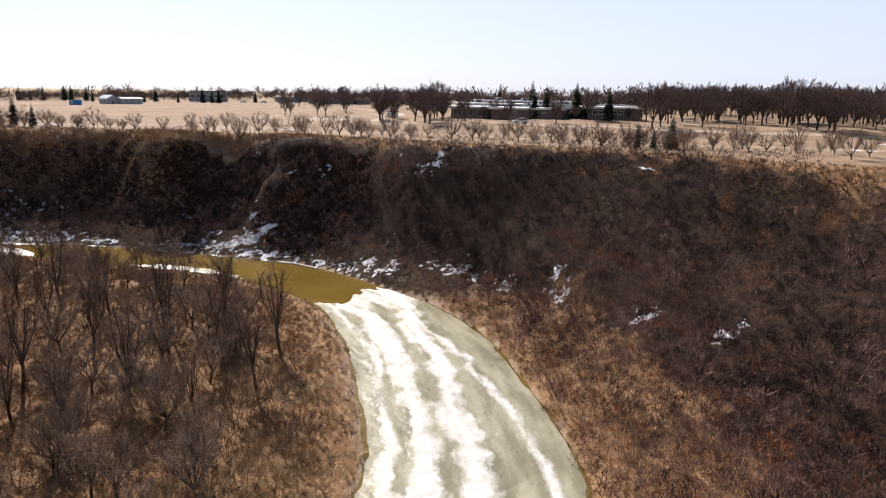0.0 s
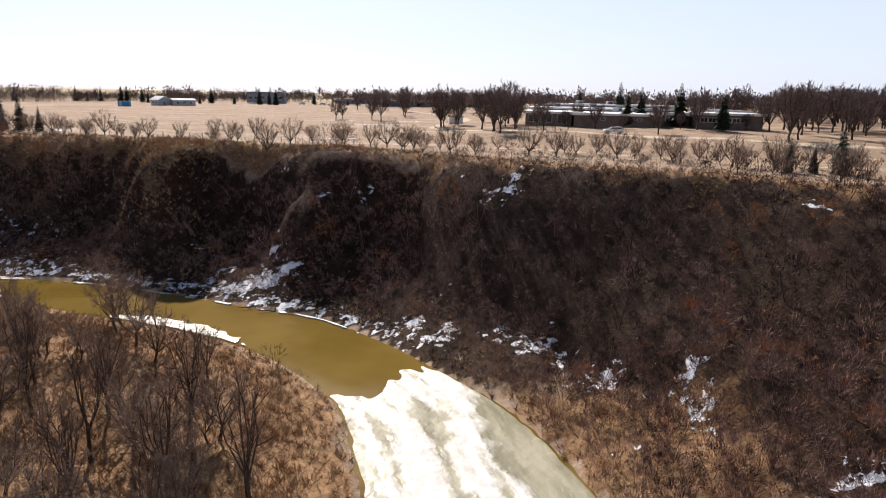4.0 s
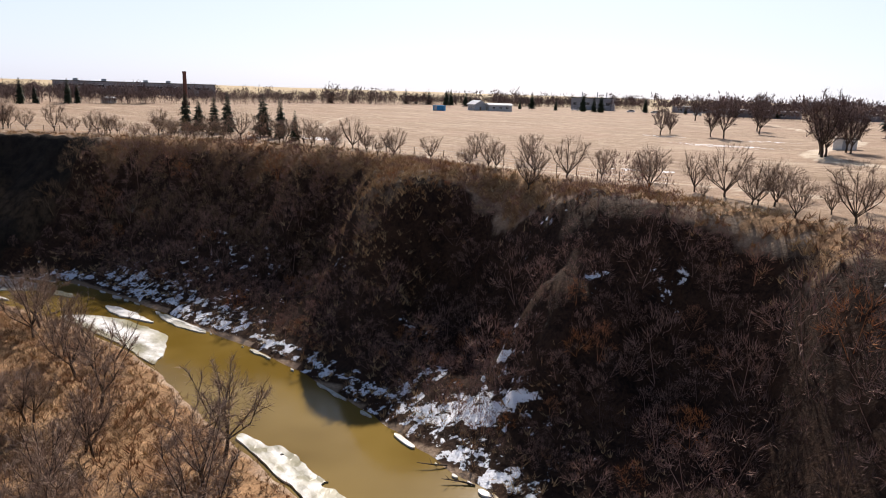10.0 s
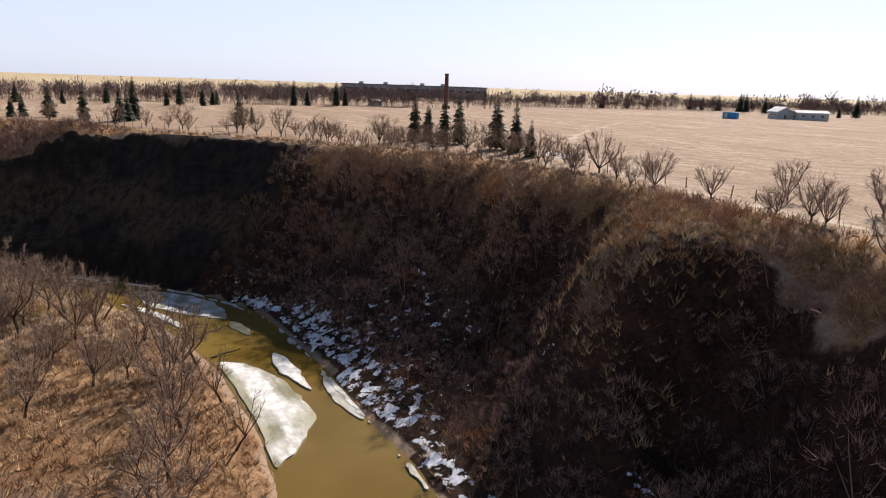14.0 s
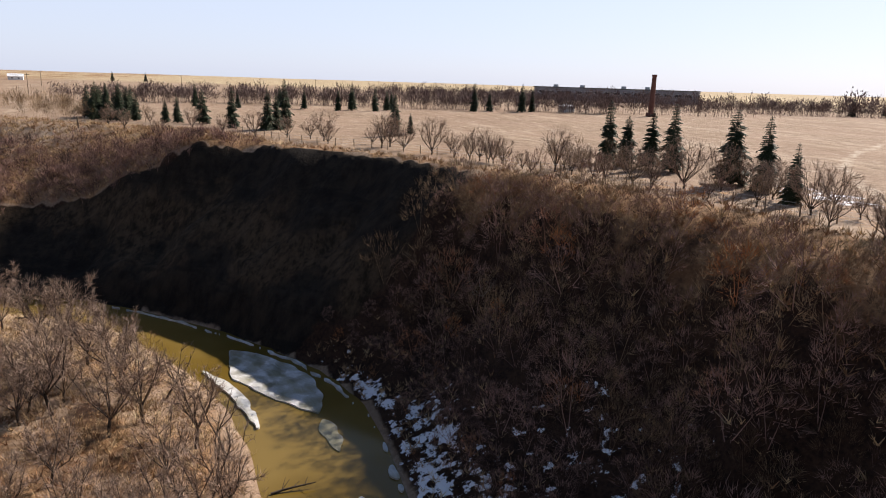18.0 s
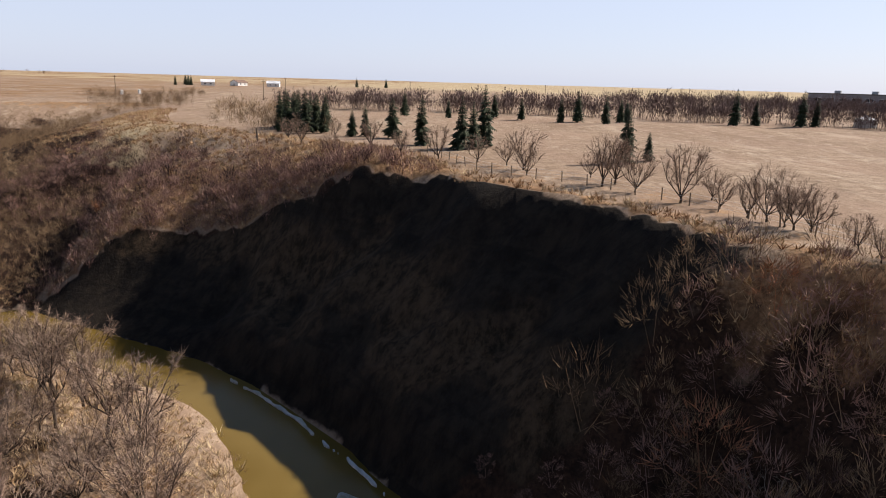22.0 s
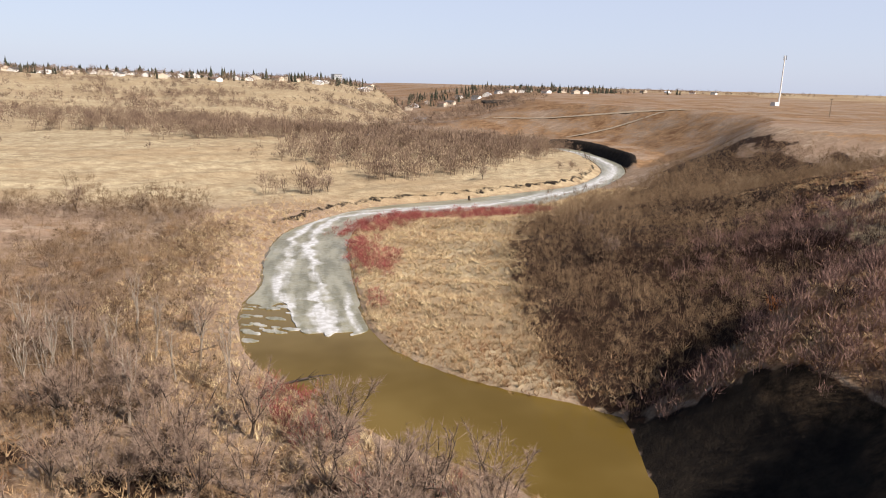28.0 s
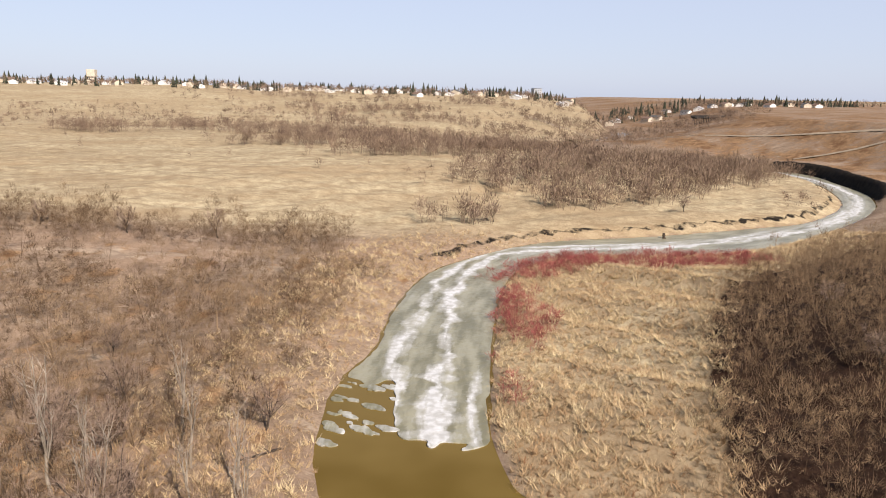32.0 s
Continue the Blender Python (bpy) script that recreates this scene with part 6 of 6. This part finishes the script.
gabled(-202, 414, 60, 6.5, 8, 3.2, 1.8, GREY, SNOWY, "white-roofed grey barn in the dry field", "barn", name="barn")
gabled(-192, 420, -40, 6, 13, 3.0, 0.8, GREY, SNOWY, "long grey storage shed with a pale roof", "shed", windows=3, name="storage_shed")
cabin = thing("site_container", -204, 381, 10, "bright blue steel container in the dry field", "container")
child("body", box(-2.9, 2.9, -1.25, 1.25, 0.15, 2.7, 0.05), BLUE, cabin)
child("door", box(-2.2, -0.8, -1.31, -1.25, 0.3, 2.4), GREY, cabin)
child("skid", box(-2.8, 2.8, -1.0, 1.0, -0.3, 0.15), DARK, cabin)
kiosk = thing("pump_house", -21, 262, 5, "small white flat-roofed hut by the drive", "hut")
child("wall", box(-2.2, 2.2, -1.6, 1.6, -0.5, 2.2), PAINT, kiosk)
child("roof", box(-2.5, 2.5, -1.9, 1.9, 2.2, 2.4, 0.03), DARK, kiosk)
child("door", box(-0.5, 0.5, -1.66, -1.6, 0, 1.9), GREY, kiosk)

stack = thing("chimney", -278, 289, 0, "tall round red-brick chimney in a field", "chimney")
child("shaft", round_bar(1.05, 0.75, -1, 14.2, 20), RED_BRICK, stack)
child("crown", round_bar(0.86, 0.86, 13.9, 14.6, 20), RED_BRICK, stack)
child("base", box(-1.3, 1.3, -1.3, 1.3, -1, 1.4, 0.1), RED_BRICK, stack)

tank = thing("water_tank", -306, 270, 0, "squat grey steel tank with a low cone roof", "tank")
child("shell", round_bar(3.0, 3.0, -0.5, 2.4, 28), STEEL, tank)
child("roof", round_bar(3.15, 0.3, 2.4, 3.2, 28), SNOWY, tank)
child("hatch", round_bar(0.4, 0.4, 3.0, 3.5, 10), GREY, tank)

# wall tone paled towards blue-grey to carry the haze of distance
WORKS = plain("grey_works_wall", (0.24, 0.24, 0.26), 0.8, 0.2, 0.3)
works = thing("long_works", -470, 392, 51, "long flat-roofed grey works behind trees", "building")
child("wall", box(-52, 52, -14, 14, -2, 8.0), WORKS, works)
child("roof", box(-52.6, 52.6, -14.6, 14.6, 8.0, 8.5), DARK, works)
for k in range(16):
    window(works, -47 + 6.2 * k, -14.03, 5.2, 4.0, 1.8)
for k in (-40, -22, 5, 20):
    child("roof_vent", box(k - 1.5, k + 1.5, -3, 0, 8.5, 10.0), GREY, works)

plant_house = thing("boiler_house", -182, 530, 12, "grey works with three thin roof stacks", "building")
child("wall", box(-13, 13, -8, 8, -2, 7.5), WORKS, plant_house)
child("roof", box(-13.4, 13.4, -8.4, 8.4, 7.5, 8.0), DARK, plant_house)
for k in (-8, 2, 8):
    child("stack", round_bar(0.4, 0.35, 8, 11.5, 10), STEEL, plant_house, "", pose(k, 2, 0))
for k in range(6):
    window(plant_house, -10.5 + 4.2 * k, -8.03, 4.0, 2.4, 2.2)
for x, y, turn, w, d, h in ((-82, 530, 3, 46, 14, 3.6), (-130, 580, 8, 26, 14, 4.0), (-20, 520, 0, 24, 14, 3.2), (-20, 600, 0, 40, 18, 5.5)):
    b = thing("works_block", x, y, turn, "low grey block beyond the dry field", "building", "blocks beyond the field")
    child("wall", box(-w / 2, w / 2, -d / 2, d / 2, -2, h), WORKS, b)
    child("roof", box(-w / 2 - 0.5, w / 2 + 0.5, -d / 2 - 0.5, d / 2 + 0.5, h, h + 0.4), SNOWY, b)
    for k in range(int(w / 8)):
        window(b, -w / 2 + 5 + 8 * k, -d / 2 - 0.03, h * 0.5, 3.0, 1.6)

# radio mast, poles, markers
mast = thing("radio_mast", -590, -235, 0, "tall white tubular radio mast on the plain", "mast")
child("shaft", round_bar(0.6, 0.35, -1, 36, 16), PAINT, mast)
for k in range(3):
    a = 2.09 * k
    child("antenna", box(-0.25, 0.25, -0.12, 0.12, 33.0, 36.5), GREY, mast, "", pose(1.0 * math.cos(a), 1.0 * math.sin(a), 0, 0, 0, math.degrees(a)))
child("hut", box(2, 6, -2, 2, -0.5, 2.8), PAINT, mast)


def power_pole(x, y, turn, h=9.0):
    p = thing("power_pole", x, y, turn, "weathered wooden power pole with a crossarm", "pole", "power poles")
    child("post", round_bar(0.16, 0.11, -0.8, h, 8), TIMBER, p)
    child("crossarm", box(-1.2, 1.2, -0.06, 0.06, h - 0.7, h - 0.55), TIMBER, p)
    for k in (-1.0, 0.0, 1.0):
        child("insulator", round_bar(0.05, 0.04, h - 0.55, h - 0.3, 6), GREY, p, "", pose(k, 0, 0))
    return p


pole_model = power_pole(-510, 200, 70)
for x, y in ((-497, 275), (-524, 120), (-540, 40), (-480, 350), (-442, -20), (-455, -90), (-420, 60), (-136, -296), (-104, -286), (-160, -310), (-470, 430)):
    copy_thing(pole_model, pose(x, y, ground_at(x, y), 0, 0, 70))
for k, (x, y) in enumerate(((-446, -10), (-440, -16))):
    m = thing("utility_box", x, y, 40, "small white utility cabinet by the road", "cabinet", "utility cabinets")
    child("casing", box(-0.9, 0.9, -0.5, 0.5, 0, 2.0, 0.04), PAINT, m)
    child("plinth", box(-1.0, 1.0, -0.6, 0.6, -0.4, 0.02), GREY, m)

# the timber trestle over the creek
trestle = thing("trestle_bridge", -480, -474, 28, "black timber trestle bridge across the valley", "bridge", z=11.6)
child("deck", box(-23, 23, -2.2, 2.2, 7.0, 8.2), BLACK, trestle)
child("rail", box(-23, 23, -2.2, -2.05, 8.2, 9.2), BLACK, trestle)
child("rail", box(-23, 23, 2.05, 2.2, 8.2, 9.2), BLACK, trestle)
for k in range(9):
    x = -20 + 5 * k
    bent = child("bent", box(x - 0.25, x + 0.25, -2.6, 2.6, 6.5, 7.0), BLACK, trestle)
    for s in (-1.6, 0, 1.6):
        child("pile", box(x - 0.2, x + 0.2, s - 0.2, s + 0.2, -3, 6.5), BLACK, bent)

# farmsteads on the plain, the town on its hill
house_rng = random.Random(11)
HOUSES = [gabled(-205 + 40 * k, -800 - 12 * k, 30 * k, 9 + k % 3, 11 + 2 * (k % 2), 3.0 + 1.2 * (k % 2), 2.0, wall, roof, label, "house", "houses of the town")
          for k, (wall, roof, label) in enumerate(((PAINT, DARK, "white house with a dark roof at the town's edge"), (BEIGE, GREEN_ROOF, "beige house with a brown roof at the town's edge"), (PAINT, SNOWY, "white house with a pale roof at the town's edge"), (BEIGE, DARK, "beige two-storey house with a dark roof"), (PAINT, GREEN_ROOF, "white two-storey house with a brown roof")))]
for k in range(64):
    x = -760 + 1080 * (k + house_rng.uniform(-0.4, 0.4)) / 64
    y = -740 - 90 * house_rng.random() - 0.12 * abs(x + 200) * (x < -200) * -1 - (60 if k % 3 == 0 else 0)
    copy_thing(house_rng.choice(HOUSES), pose(x, y, ground_at(x, y), 0, 0, house_rng.uniform(-40, 40)))
for x, y, turn in ((-706, -70, 20), (-722, -48, 60), (-734, -20, 10), (-1190, -1030, 10), (-1230, -1000, 40), (-1270, -980, 20), (-1150, -1060, 0)):
    copy_thing(house_rng.choice(HOUSES), pose(x, y, ground_at(x, y), 0, 0, turn))

tower_top = thing("water_tower", 164, -832, 0, "white block-like water tower over the town", "tower")
child("leg", box(-3.4, 3.4, -3.4, 3.4, -2, 9), BEIGE, tower_top)
child("head", box(-5, 5, -5, 5, 9, 18, 0.3), BEIGE, tower_top)
flats = thing("apartment_block", -450, -960, 15, "grey multi-storey apartment block in the town", "building")
child("wall", box(-7, 7, -5, 5, -2, 14), GREY, flats)
child("roof", box(-7.4, 7.4, -5.4, 5.4, 14, 14.5), DARK, flats)
for r in range(4):
    for c in range(3):
        window(flats, -4.4 + 4.3 * c, 5.03, 2.5 + 2.8 * r, 2.0, 1.5)


def far_cone(seed):
    """A far evergreen: ragged stacked skirts."""
    rng, h = np.random.default_rng(seed), Heap()
    for low, high, r in ((0.6, 4.5, 2.3), (2.6, 7.0, 1.8), (5.0, 9.5, 1.2)):
        ring = [(math.cos(a) * r * rng.uniform(0.7, 1.2), math.sin(a) * r * rng.uniform(0.7, 1.2), low + rng.uniform(-0.5, 0.5)) for a in np.arange(6) * 1.0472]
        h.add(ring + [(0, 0, high)], [(k, (k + 1) % 6, 6) for k in range(6)])
    return h.both()


EVERGREEN = brush_material("far_evergreens", [(0.03, 0.032, 0.022), (0.045, 0.05, 0.032), (0.075, 0.07, 0.05)])


def town_trees():
    x, y, tone, rng = spots(-900, 420, -1150, -720, 300, lambda x, y: 0.95 * smooth(-700, -770, y), 240)
    scatter("town_trees", FARTHEST, x, y, np.clip(rng.normal(1.0, 0.25, len(x)), 0.5, 1.5), tone, BRUSH_FAR, "leafless trees among the town's houses", "trees", 241)
    x, y, tone, rng = spots(-1000, 420, -1150, -735, 420, lambda x, y: smooth(-0.1, 0.4, wobble(x, y, 110, 95)), 246)
    cone = [far_cone(400 + k) for k in range(4)]
    scatter("town_evergreens", cone, x, y, np.clip(rng.normal(1.0, 0.3, len(x)), 0.5, 1.6), tone, EVERGREEN, "dark evergreens among the town's houses", "trees", 247)
    x, y, tone, rng = spots(-1700, -700, -1500, -700, 900, lambda x, y: 0.9 * smooth(0.0, 0.5, wobble(x, y, 260, 93)), 243)
    scatter("suburb_trees", FARTHEST, x, y, np.clip(rng.normal(1.1, 0.25, len(x)), 0.5, 1.5), tone, BRUSH_FAR, "far trees and gardens of the suburb", "trees", 244)


town_trees()
set_out(SPRUCES, [(-698, -84), (-702, -88), (-694, -80), (-690, -92), (-840, 40), (-850, 70)], 0.9)


# the fence along the brow
def fence(line, step=3.6):
    top = tagged(new("wire_fence"), "sagging wire fence on grey posts along the brow", "fence")
    d = np.concatenate([[0], np.cumsum(np.hypot(*np.diff(line, axis=0).T))])
    t = np.arange(0, d[-1], step)
    x, y = np.interp(t, d, line[:, 0]), np.interp(t, d, line[:, 1])
    z = look_up(Z, x, y)
    rng = random.Random(3)
    post = solid("post", round_bar(0.075, 0.065, -0.4, 1.35, 6), TIMBER)
    for a, b, c in zip(x, y, z):
        part("post", post, top, "", pose(a, b, c, rng.uniform(-5, 5), rng.uniform(-5, 5), 0))
    for h in (0.45, 0.85, 1.25):
        part("wire", raw_mesh("wire", *tube(np.stack([x, y, z + h], -1), [0.012] * len(x), 3), STEEL), top)


fence(spline([(-212, 146), (-204, 149), (-193, 153), (-186, 158), (-181, 165), (-173, 171), (-165, 176), (-156, 180), (-138, 187), (-125, 191), (-104, 196), (-80, 194), (-56, 188), (-36, 183)], 3))
old = tagged(new("gate_post"), "leaning grey timber gate post on the ridge", "post")
old.matrix_basis = pose(-232, 112, ground_at(-232, 112), 3, 2, 0)
child("post", round_bar(0.2, 0.16, -0.5, 2.6, 8), TIMBER, old)
